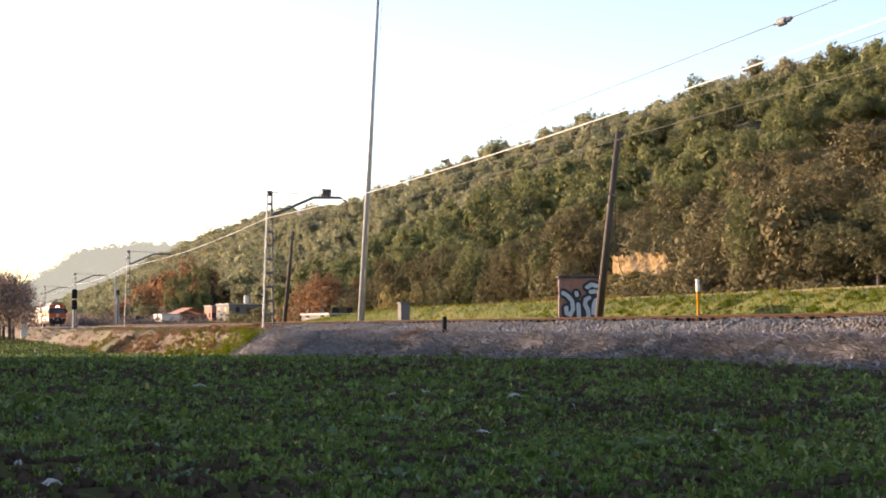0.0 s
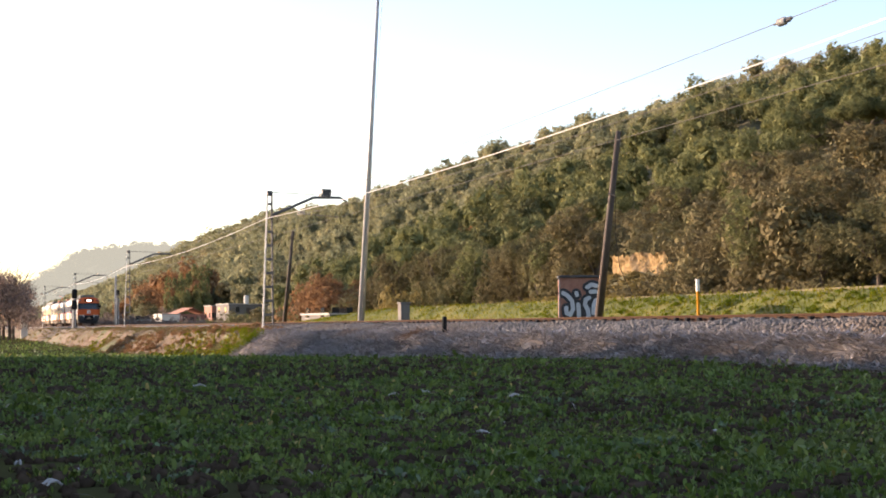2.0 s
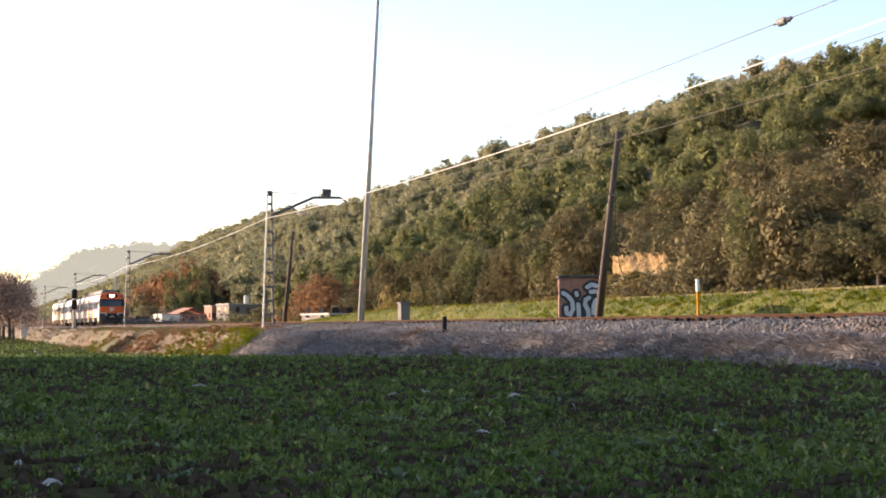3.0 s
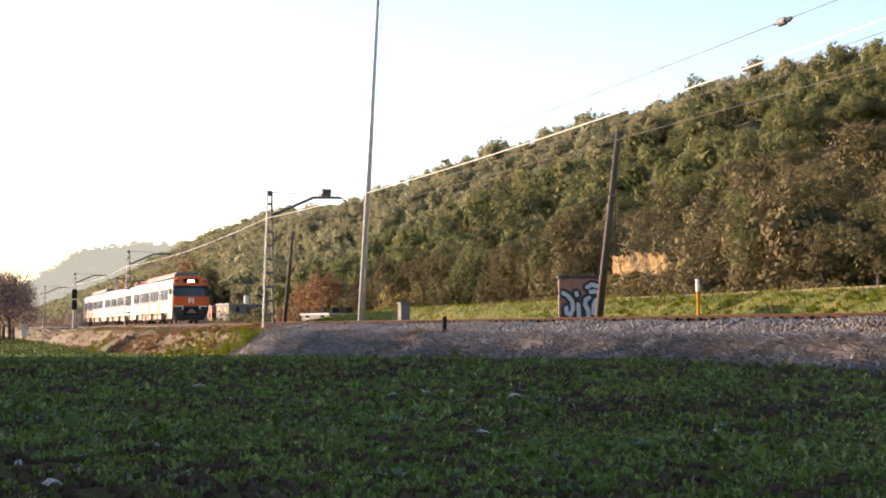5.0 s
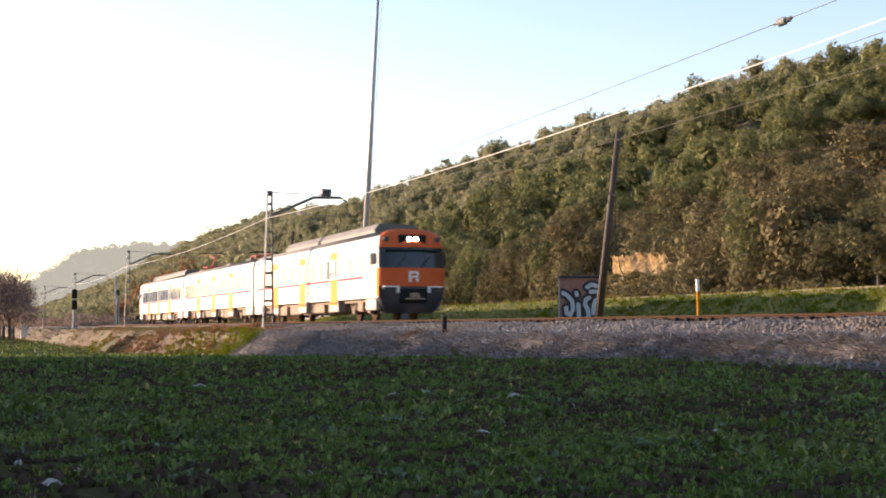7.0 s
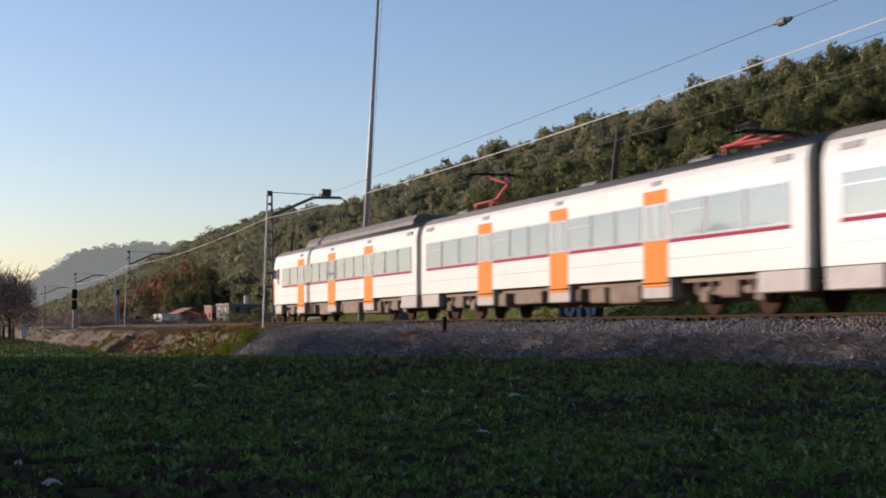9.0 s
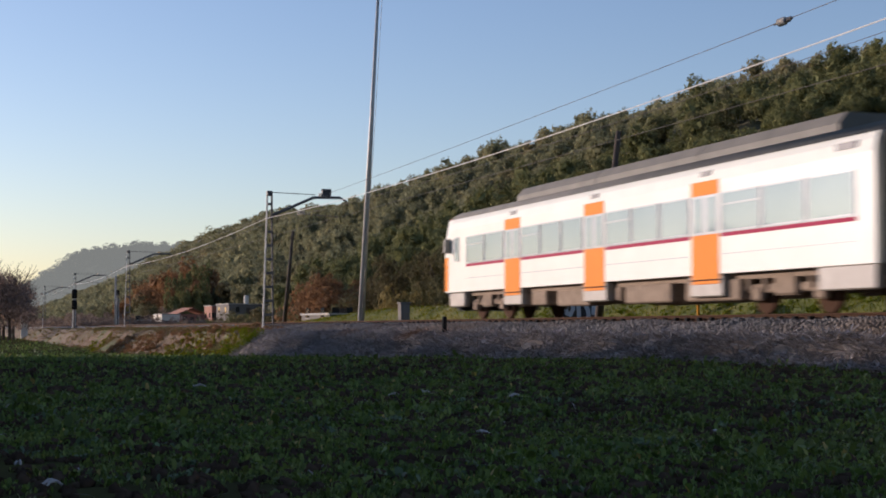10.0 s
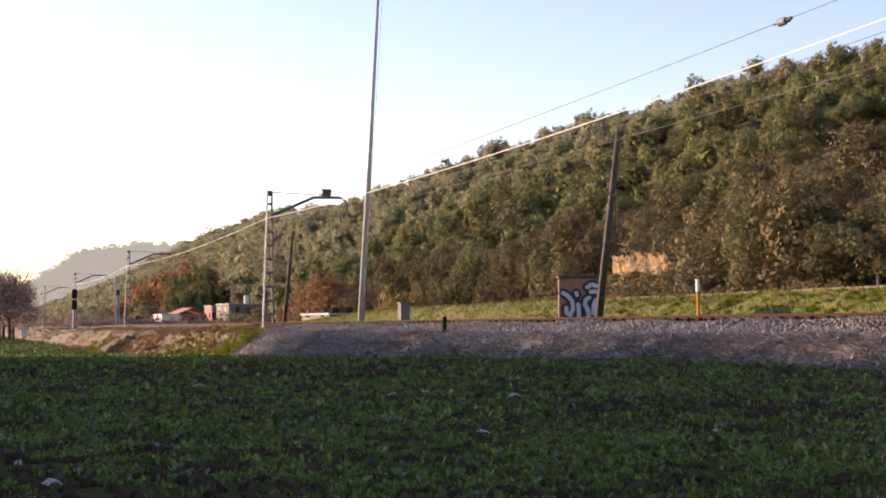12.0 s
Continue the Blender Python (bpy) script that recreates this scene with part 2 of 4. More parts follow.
def bogie(parent, x):
    bm = bmesh.new()
    for s in (-1, 1):
        box(bm, x - 1.75, x + 1.75, s * 1.05 - 0.07, s * 1.05 + 0.07, 0.48, 0.68, 0.04)
        for dx in (-1.25, 1.25):
            box(bm, x + dx - 0.2, x + dx + 0.2, s * 1.08 - 0.1, s * 1.08 + 0.1, 0.3, 0.62, 0.04)
            tube(bm, (x + dx - 0.34, s * 1.1, 0.55), (x + dx - 0.34, s * 1.1, 0.86), 0.1, n=8)
            tube(bm, (x + dx + 0.34, s * 1.1, 0.55), (x + dx + 0.34, s * 1.1, 0.86), 0.1, n=8)
        box(bm, x - 0.45, x + 0.45, s * 1.1 - 0.12, s * 1.1 + 0.12, 0.4, 0.9, 0.05)
    box(bm, x - 0.35, x + 0.35, -1.1, 1.1, 0.5, 0.85)
    b = part("bogie", bm, M_UNDER, parent, "dusty brown bogie frame")
    for dx in (-1.25, 1.25):
        for s in (-1, 1):
            wb = bmesh.new()
            tube(wb, (x + dx, s * 0.78, 0.45), (x + dx, s * 0.92, 0.45), 0.45, n=24)
            tube(wb, (x + dx, s * 0.90, 0.45), (x + dx, s * 0.96, 0.45), 0.2, n=14)
            part("wheel", wb, M_RUST, b)


def pantograph(parent, x, raised, way):
    """A red single-arm current collector; way: +1 when its knee points forward."""
    bm = bmesh.new()
    for s in (-0.55, 0.55):
        tube(bm, (x - 0.9, s, 4.12), (x + 0.9, s, 4.12), 0.035, n=6)
        for dx in (-0.75, 0.75):
            tube(bm, (x + dx, s, 3.86), (x + dx, s, 4.12), 0.05, n=8)
    for dx in (-0.9, 0.9):
        tube(bm, (x + dx, -0.55, 4.12), (x + dx, 0.55, 4.12), 0.035, n=6)
    p = part("pantograph", bm, M_RED, parent, "red single-arm pantograph, raised" if raised else "red single-arm pantograph, folded down")
    knee, top = ((x + way * 1.0, 4.72), 5.12) if raised else ((x + way * 1.2, 4.24), 4.3)
    bm = bmesh.new()
    tube(bm, (x - way * 0.5, 0, 4.14), (knee[0], 0, knee[1]), 0.06, 0.05)
    for s in (-1, 1):
        tube(bm, (knee[0], 0.08 * s, knee[1]), (x - way * 0.35, 0.42 * s, top), 0.035)
    part("arm", bm, M_RED, p)
    bm = bmesh.new()
    for dx in (-0.17, 0.17):
        pts = [(x - way * 0.35 + dx, y, top + 0.06 - 0.22 * max(0, abs(y) - 0.6) ** 2 * 3) for y in np.linspace(-0.97, 0.97, 9)]
        rope(bm, pts, 0.03, 6)
    for s in (-0.5, 0.5):
        box(bm, x - way * 0.35 - 0.2, x - way * 0.35 + 0.2, s - 0.03, s + 0.03, top, top + 0.05)
    part("contact_head", bm, M_BLACK, p)


def side_window(parent, x0, x1, s, z0=1.95, z1=2.82, opener=False):
    wd = part("window", boxed(x0, x1, s * (W + 0.006), s * (W + 0.016), z0, z1, 0.0), M_PANE, parent)
    bm = bmesh.new()
    y0, y1 = s * W, s * (W + 0.024)
    for a, b, c, d in ((x0 - 0.03, x0 + 0.015, z0, z1), (x1 - 0.015, x1 + 0.03, z0, z1), (x0, x1, z1 - 0.01, z1 + 0.03), (x0, x1, z0 - 0.03, z0 + 0.01)):
        box(bm, a, b, min(y0, y1), max(y0, y1), c, d)
    if opener:
        box(bm, x0, x1, min(y0, y1), max(y0, y1), z1 - 0.28, z1 - 0.245)
    part("window_frame", bm, M_BAND, wd)


def front_mask(car, h, d):
    """The driver's end, at x = d * h: dark bumper, orange apron, windscreen, orange forehead."""
    def row(x, w, z, bow=0.16, dip=0.5):
        pts = [(-w, -dip), (-w, -0.16), (-w + 0.14, -0.02)] + [(w * k, bow * (1 - k * k)) for k in (-0.6, -0.2, 0.2, 0.6)] + [(w - 0.14, -0.02), (w, -0.16), (w, -dip)]
        return [(d * (h + x + dx), y, z) for y, dx in pts]
    lev = {0.3: (-0.75, 1.12), 0.55: (-0.35, 1.25), 0.95: (-0.2, 1.4), 1.42: (-0.16, 1.45), 2.2: (-0.14, 1.45), 2.26: (-0.16, 1.45), 3.06: (-0.3, 1.43), 3.12: (-0.3, 1.42), 3.55: (-0.38, 1.34), 3.74: (-0.5, 1.1), 3.86: (-0.7, 0.75)}
    R = {z: row(x, w, z) for z, (x, w) in lev.items()}
    part("apron", strip(bmesh.new(), [R[1.42], R[2.2]]), M_FRONT, car, "orange front panel", True)
    part("bumper", strip(bmesh.new(), [R[0.3], R[0.55], R[0.95], R[1.42]]), M_DARK, car, "dark grey lower front", True)
    ws = part("windscreen", strip(bmesh.new(), [row(-0.19, 1.44, 2.2), row(-0.33, 1.41, 3.08)]), M_GLASS, car, "dark wide windscreen", True)
    bm = bmesh.new()
    for y0 in (-0.75, 0.35):
        tube(bm, (d * (h + 0.02), y0, 2.25), (d * (h - 0.06), y0 + 0.45, 2.7), 0.014, n=5)
    box(bm, min(d * (h - 0.16), d * (h - 0.08)), max(d * (h - 0.16), d * (h - 0.08)), -1.25, 1.25, 2.9, 2.98)
    part("wiper", bm, M_BLACK, ws)
    part("forehead", strip(bmesh.new(), [R[3.06], R[3.12], R[3.55], R[3.74], R[3.86]]), M_FRONT, car, "orange panel above the windscreen", True)
    # lamp box in the forehead with two lit lamps
    bm = boxed(min(d * (h - 0.45), d * (h - 0.19)), max(d * (h - 0.45), d * (h - 0.19)), -0.62, 0.62, 3.12, 3.6, 0.04)
    lampbox = part("lamp_box", bm, M_BLACK, car)
    for y in (-0.14, 0.14):
        bm = bmesh.new()
        tube(bm, (d * (h - 0.3), y, 3.42), (d * (h - 0.16), y, 3.42), 0.095, n=16)
        part("headlamp", bm, M_LAMP if d > 0 else M_GLASS, lampbox)
    for y in (-1.12, 1.12):
        part("indicator", boxed(min(d * (h - 0.5), d * (h - 0.27)), max(d * (h - 0.5), d * (h - 0.27)), y - 0.12, y + 0.12, 3.32, 3.5, 0.02), M_DARK, car)
        part("tail_lamp", boxed(min(d * (h - 0.4), d * (h - 0.1)), max(d * (h - 0.4), d * (h - 0.1)), y - 0.17, y + 0.17, 1.22, 1.36, 0.02), M_DARK, car)
    # white line, coupler recess and coupler
    for e in (-1, 1):
        bm = boxed(min(d * (h - 0.3), d * (h - 0.0)), max(d * (h - 0.3), d * (h - 0.0)), *sorted((e * 0.62, e * 1.3)), 1.38, 1.44)
        box(bm, min(d * (h - 0.1), d * (h + 0.03)), max(d * (h - 0.1), d * (h + 0.03)), e * 0.68 - 0.05, e * 0.68 + 0.05, 1.15, 1.41)
        part("white_trim", bm, M_WHITE, car)
    part("coupler_recess", boxed(min(d * (h - 0.3), d * (h + 0.02)), max(d * (h - 0.3), d * (h + 0.02)), -0.6, 0.6, 0.72, 1.34, 0.06), M_BLACK, car)
    bm = boxed(min(d * (h - 0.2), d * (h + 0.3)), max(d * (h - 0.2), d * (h + 0.3)), -0.2, 0.2, 0.85, 1.15, 0.06)
    tube(bm, (d * (h + 0.2), -0.42, 0.9), (d * (h + 0.2), 0.42, 0.9), 0.04, n=8)
    part("coupler", bm, M_UNDER, car)
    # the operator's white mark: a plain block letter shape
    bm = bmesh.new()
    X0, X1 = sorted((d * (h - 0.06), d * (h + 0.03)))
    for y0, y1, z0, z1 in ((-0.22, -0.1, 1.62, 2.06), (-0.1, 0.16, 1.97, 2.06), (-0.1, 0.16, 1.79, 1.87), (0.11, 0.21, 1.84, 2.02), (0.1, 0.2, 1.62, 1.8)):
        box(bm, X0, X1, d * y0 if d < 0 else y0, d * y1 if d < 0 else y1, z0, z1)
    part("white_mark", bm, M_WHITE, car)
    # cab sides: roof end, side posts, mirror, cab door window
    for s in (-1, 1):
        bm = bmesh.new()
        x1 = h - 0.66
        strip(bm, [[(d * (x1 - 0.06), s * W, 0.95), (d * (h - 0.68), s * (W + 0.002), 0.95), (d * (h - 0.36), s * 1.45, 0.95)],
                   [(d * (x1 - 0.06), s * W, 1.42), (d * (h - 0.64), s * 1.452, 1.42), (d * (h - 0.3), s * 1.452, 1.42)],
                   [(d * (x1 - 0.06), s * W, 2.2), (d * (h - 0.62), s * 1.452, 2.2), (d * (h - 0.3), s * 1.452, 2.2)],
                   [(d * (x1 - 0.06), s * W, 3.1), (d * (h - 0.78), s * 1.43, 3.1), (d * (h - 0.44), s * 1.43, 3.1)],
                   [(d * (x1 - 0.06), s * 1.36, 3.55), (d * (h - 0.86), s * 1.35, 3.55), (d * (h - 0.5), s * 1.35, 3.55)]])
        part("cab_side", bm, M_WHITE, car)
        side_window(car, *sorted((d * (h - 1.75), d * (h - 1.35))), s, 2.05, 2.85)
        part("mirror", boxed(*sorted((d * (h - 0.95), d * (h - 0.75))), *sorted((s * 1.47, s * 1.68)), 2.35, 2.85, 0.03), M_BLACK if s > 0 else M_SKIRT, car)
        part("side_stripe", boxed(*sorted((d * (h - 0.66), d * (h - 0.3))), *sorted((s * 1.453, s * 1.46)), 1.0, 2.2), M_ORANGE, car)
        part("skirt", boxed(*sorted((d * (h - 2.3), d * (h - 0.72))), *sorted((s * 1.2, s * 1.43)), 0.42, 0.94, 0.05), M_SKIRT, car)


def train_car(label, length, cab, doors_at, roof_box, pantos):
    """A railcar with its origin at its middle on the rail; +x is the way it runs. cab: 1 at the front, -1 at the rear, 0 none.
    doors_at, roof_box and pantos: metres from the rear end."""
    car = empty("train_car", pose(0, 0, 0), label, "train car", "cars of the train")
    h = length / 2
    a = -h + (0.72 if cab < 0 else 0.3)
    b = h - (0.72 if cab > 0 else 0.3)
    side = [(-W, 0.95), (-W, 3.15), (-W + 0.05, 3.4), (-W + 0.12, 3.56)]
    prof = side + [(-y, z) for y, z in side[::-1]]
    bm = bmesh.new()
    rings = [[bm.verts.new((x, y, z)) for y, z in prof] for x in (a, b)]
    for k in range(len(prof) - 1):
        bm.faces.new((rings[0][k], rings[1][k], rings[1][k + 1], rings[0][k + 1]))
    bm.faces.new((rings[0][-1], rings[1][-1], rings[1][0], rings[0][0]))
    for r in rings:
        bm.faces.new(r)
    part("body", bm, M_WHITE, car)
    rp = [(-W + 0.1, 3.55), (-W + 0.2, 3.68), (-W + 0.45, 3.8), (-W + 0.9, 3.88), (0, 3.9)]
    rp = rp + [(-y, z) for y, z in rp[-2::-1]]
    bm = bmesh.new()
    rings = [[bm.verts.new((x, y, z)) for y, z in rp] for x in (a, b)]
    for k in range(len(rp) - 1):
        bm.faces.new((rings[0][k], rings[1][k], rings[1][k + 1], rings[0][k + 1]))
    for r in rings:
        bm.faces.new(r)
    part("roof", bm, M_ROOF, car, smooth=True)
    if roof_box:
        x0, x1 = (-h + v for v in roof_box)
        cuts = [x0 + (x1 - x0) * k / 3 for k in range(4)]
        for p, q in zip(cuts, cuts[1:]):
            bm = bmesh.new()
            pr = [(-1.0, 3.74), (-1.0, 3.95), (-0.8, 4.2), (0.8, 4.2), (1.0, 3.95), (1.0, 3.74)]
            r2 = [[bm.verts.new((x, y, z)) for y, z in pr] for x in (p + 0.02, q - 0.02)]
            for k in range(5):
                bm.faces.new((r2[0][k], r2[1][k], r2[1][k + 1], r2[0][k + 1]))
            for r in r2:
                bm.faces.new(r)
            rb = part("roof_box", bm, M_ROOF, car, "long grey roof equipment box")
    for x, raised, way in pantos:
        pantograph(car, -h + x, raised, way)
    if not roof_box:
        for x in (-h + 2.2, 0, h - 6.5):
            part("roof_vent", boxed(x - 0.6, x + 0.6, -0.5, 0.5, 3.85, 4.02, 0.05), M_ROOF, car)
    # sides
    ends = (-h + (2.5 if cab < 0 else 0.9), h - (2.5 if cab > 0 else 0.9))
    for s in (-1, 1):
        spans, at = [], ends[0]
        for dx in doors_at:
            xd = -h + dx
            spans.append((at, xd - 0.72))
            at = xd + 0.72
            door = part("door", boxed(xd - 0.65, xd + 0.65, *sorted((s * (W - 0.03), s * (W + 0.014))), 0.72, 1.9, 0.01), M_ORANGE, car, "orange double sliding door")
            part("door_head", boxed(xd - 0.65, xd + 0.65, *sorted((s * (W - 0.03), s * (W + 0.012))), 2.84, 3.18, 0.01), M_ORANGE, door)
            part("door_frame", boxed(xd - 0.65, xd + 0.65, *sorted((s * (W - 0.03), s * (W + 0.010))), 1.9, 2.84), M_BAND, door)
            for e in (-1, 1):
                part("door_window", boxed(xd + e * 0.32 - 0.2, xd + e * 0.32 + 0.2, *sorted((s * W, s * (W + 0.016))), 1.96, 2.78, 0.005), M_PANE, door)
            part("door_sill", boxed(xd - 0.7, xd + 0.7, *sorted((s * (W - 0.02), s * (W + 0.022))), 0.8, 0.835), M_RUST, door)
            part("step_box", boxed(xd - 0.78, xd + 0.78, *sorted((s * 1.1, s * (W - 0.005))), 0.42, 0.94, 0.03), M_SKIRT, car)
            part("vent", boxed(xd - 0.25, xd + 0.25, *sorted((s * (W - 0.06), s * (W - 0.02))), 3.3, 3.42), M_DARK, car)
        spans.append((at, ends[1]))
        for x0, x1 in spans:
            part("window_band", boxed(x0, x1, *sorted((s * (W - 0.02), s * (W + 0.004))), 1.9, 2.85), M_BAND, car)
            part("magenta_line", boxed(x0, x1, *sorted((s * (W - 0.02), s * (W + 0.006))), 1.81, 1.9), M_MAGENTA, car)
            n = max(1, round((x1 - x0) / 1.75))
            for k in range(n):
                p, q = x0 + (x1 - x0) * k / n, x0 + (x1 - x0) * (k + 1) / n
                side_window(car, p + 0.07, q - 0.07, s, opener=(k == 0))
            part("moulding", boxed(x0, x1, *sorted((s * (W - 0.02), s * (W + 0.004))), 1.4, 1.415), M_BAND, car)
        for e in ((-1, 1) if cab == 0 else (-cab,)):
            part("skirt", boxed(*sorted((e * (h - 2.3), e * (h - 0.32))), *sorted((s * 1.2, s * (W - 0.01))), 0.45, 0.95, 0.03), M_SKIRT, car)
            part("grille", boxed(*sorted((e * (h - 1.6), e * (h - 0.9))), *sorted((s * (W - 0.06), s * (W - 0.005))), 3.28, 3.42), M_DARK, car)
    # below the floor
    for x in (-h + 3.9, h - 3.9):
        bogie(car, x)
    part("underframe", boxed(-h + 0.6, h - 0.6, -1.2, 1.2, 0.8, 0.96), M_UNDER, car)
    rng = random.Random(int(length * 10) + cab)
    x = -h + 6.6
    while x < h - 7.5:
        n = rng.uniform(1.0, 2.6)
        for s in (-1, 1):
            part("equipment_box", boxed(x, x + n, *sorted((s * 0.5, s * rng.uniform(1.22, 1.34))), rng.uniform(0.32, 0.45), 0.82, 0.04), M_UNDER, car)
        x += n + rng.uniform(0.25, 0.9)
    for e in (-1, 1):
        if e != cab:
            part("gangway", boxed(*sorted((e * (h - 0.35), e * (h + 0.0))), -1.25, 1.25, 0.7, 3.6, 0.05), M_BLACK, car, "black rubber gangway bellows")
    if cab:
        front_mask(car, h, cab)
    return car


L_END, L_MID = 26.0, 26.4
FRONT_CAR = train_car("white and orange railcar with lit headlamps and a cab", L_END, 1, (5.9, 12.2, 18.45), (6.5, 23.6), ())
MID_CAR = train_car("white and orange middle railcar with red pantographs", L_MID, 0, (7.1, 13.2, 19.3), None, ((4.6, True, 1), (22.0, False, -1)))
REAR_CAR = train_car("white and orange railcar at the rear with an unlit cab", L_END, -1, (6.8, 12.9, 19.08), (6.1, 23.9), ())
SPEED, FRONT_AT_7S = 28.75, -57.0


def motions():
    for car, back in ((FRONT_CAR, L_END / 2), (MID_CAR, L_END + L_MID / 2), (REAR_CAR, L_END + L_MID + L_END / 2)):
        walk(car, [(t, pose(FRONT_AT_7S + SPEED * (t - 7.0) - back, TRACK_Y, RAIL_Z)) for t in np.arange(0, 12.01, 0.5).tolist()])


# ---- the track ----
track = empty("railway_track", pose(0, TRACK_Y, 0), "single railway track with rusty rails on concrete sleepers", "railway track")
RAIL_PROFILE = [(-0.07, 0), (0.07, 0), (0.07, 0.015), (0.012, 0.035), (0.012, 0.115), (0.036, 0.125), (0.036, 0.16), (-0.036, 0.16), (-0.036, 0.125), (-0.012, 0.115), (-0.012, 0.035), (-0.07, 0.015)]
for s in (-1, 1):
    bm = bmesh.new()
    rr = [[bm.verts.new((x, s * (GAUGE / 2 + 0.036) + y, RAIL_Z - 0.16 + z)) for y, z in RAIL_PROFILE] for x in (-900, -200, 60)]
    for p, q in zip(rr, rr[1:]):
        for k in range(12):
            bm.faces.new((p[k], p[(k + 1) % 12], q[(k + 1) % 12], q[k]))
    part("rail", bm, M_RUST, track)


# ---- line masts, wires ----
def lattice_mast(label):
    mast = empty("catenary_mast", pose(0, 0, 0), label, "catenary mast", "masts along the track")
    Hm = 6.5

    def leg(sy, z):
        return (-0.27 + 0.17 * z / Hm) if sy < 0 else (0.22 - 0.1 * z / Hm)
    for sy in (-1, 1):
        bm = bmesh.new()
        for d in (-0.1, 0.1):
            tube(bm, (d, leg(sy, -0.4), -0.4), (d, leg(sy, Hm), Hm), 0.035, 0.03, 6)
        strip(bm, [[(-0.1, leg(sy, -0.4), -0.4), (0.1, leg(sy, -0.4), -0.4)], [(-0.1, leg(sy, Hm), Hm), (0.1, leg(sy, Hm), Hm)]])
        # Sunlit side painted in: bright steel on the -y upright, dark on the other.
        part("upright", bm, M_GALV if sy < 0 else M_DULLSTEEL, mast)
    for k in range(9):
        z = 0.35 + k * 0.7
        part("batten", boxed(-0.09, 0.09, leg(-1, z), leg(1, z), z - 0.06, z + 0.06), M_DULLSTEEL, mast)
    part("cap", boxed(-0.18, 0.18, -0.13, 0.13, Hm - 0.12, Hm + 0.12, 0.02), M_DARK, mast)
    part("footing", boxed(-0.45, 0.45, -0.35, 0.35, -0.75, -0.25, 0.04), M_CONC, mast)
    # cantilever over the track, its stay, and the steady arm
    bm = bmesh.new()
    tube(bm, (0, 0.1, 5.35), (0, 2.3, 6.35), 0.075)
    tube(bm, (0, 2.3, 6.35), (0, 3.7, 6.38), 0.07)
    tube(bm, (0, 3.7, 6.38), (0, 4.05, 6.2), 0.05)
    part("cantilever", bm, M_DULLSTEEL, mast)
    bm = bmesh.new()
    tube(bm, (0, 0.1, 6.55), (0, 2.4, 6.5), 0.02, n=5)
    tube(bm, (0, 1.4, 5.7), (0, 1.9, 5.45), 0.025, n=5)
    tube(bm, (0, 1.75, 5.5), (0, 3.6, 5.38), 0.025, n=5)
    part("steady_arm", bm, M_WIRE_DARK, mast)
    for y, z in ((2.75, 6.5), (1.65, 5.56)):
        bm = bmesh.new()
        for k in range(4):
            tube(bm, (0, y - 0.16 + 0.1 * k, z), (0, y - 0.12 + 0.1 * k, z), 0.11, 0.07, 10)
        part("insulator", bm, M_DARK, mast)
    return mast


MAST_Y = 15.4
mast_xs = (-71.2, -130.5, -186.5, -245.0)
mast = lattice_mast("grey lattice steel mast with a cantilever arm, at the track")
mast.matrix_basis = pose(mast_xs[0], MAST_Y, RAIL_Z)
for x in mast_xs[1:] + (-12.0, 47.0):
    copy_thing(mast, pose(x, MAST_Y, RAIL_Z))
# only the nearest arm carries a tensioning box
bm = boxed(-0.14, 0.14, 2.75, 3.2, 6.45, 6.5, 0.01)
box(bm, -0.14, 0.14, 2.75, 3.2, 6.72, 6.8)
box(bm, -0.14, 0.14, 2.75, 2.82, 6.45, 6.8)
box(bm, -0.14, 0.14, 3.13, 3.2, 6.45, 6.8)
box(bm, -0.05, 0.05, 2.8, 3.15, 6.5, 6.72)
part("tension_box", bm, M_DULLSTEEL, mast)


def wire(name, label, y, z, sag, r, material, xs, drop=()):
    bm = bmesh.new()
    zs = z if isinstance(z, (list, tuple)) else [z] * len(xs)
    pts = []
    for a, b, za, zb in zip(xs, xs[1:], zs, zs[1:]):
        pts += [(a + (b - a) * k / 16, y, za + (zb - za) * k / 16 - sag * 4 * (k / 16) * (1 - k / 16)) for k in range(16)]
    rope(bm, pts, r)
    w = link(name, bm, material)
    return tagged(w, label, "overhead wire", "wires along the track")


span_xs = (47.0, -12.0, -71.2, -130.5, -186.5, -245.0, -304.0, -362.0)
wire("feeder_wire", "bright feeder cable sagging between the masts", MAST_Y - 0.15, RAIL_Z + 5.22, 0.4, 0.014, M_WIRE, span_xs)
wire("feeder_wire", "thin cable just below the feeder", MAST_Y + 0.15, RAIL_Z + 5.12, 0.42, 0.007, M_WIRE_DARK, span_xs)
wire("messenger_wire", "thin messenger wire above the track", TRACK_Y, (8.6, 8.1, 7.55, 7.4, 7.4, 7.4, 7.4, 7.4), 0.1, 0.009, M_WIRE_DARK, span_xs)
wire("contact_wire", "thin contact wire above the track", TRACK_Y, RAIL_Z + 5.22, 0.03, 0.008, M_WIRE_DARK, span_xs)


# ---- poles and small things beyond the track ----
def simple_pole(name, label, x, y, top, r0, r1, material, z0=-0.3):
    bm = bmesh.new()
    tube(bm, (0, 0, z0), top, r0, r1, 14)
    p = link(name, bm, material, smooth=True)
    p.matrix_basis = pose(x, y, float(ground_z(x, y)))
    return tagged(p, label, "pole")


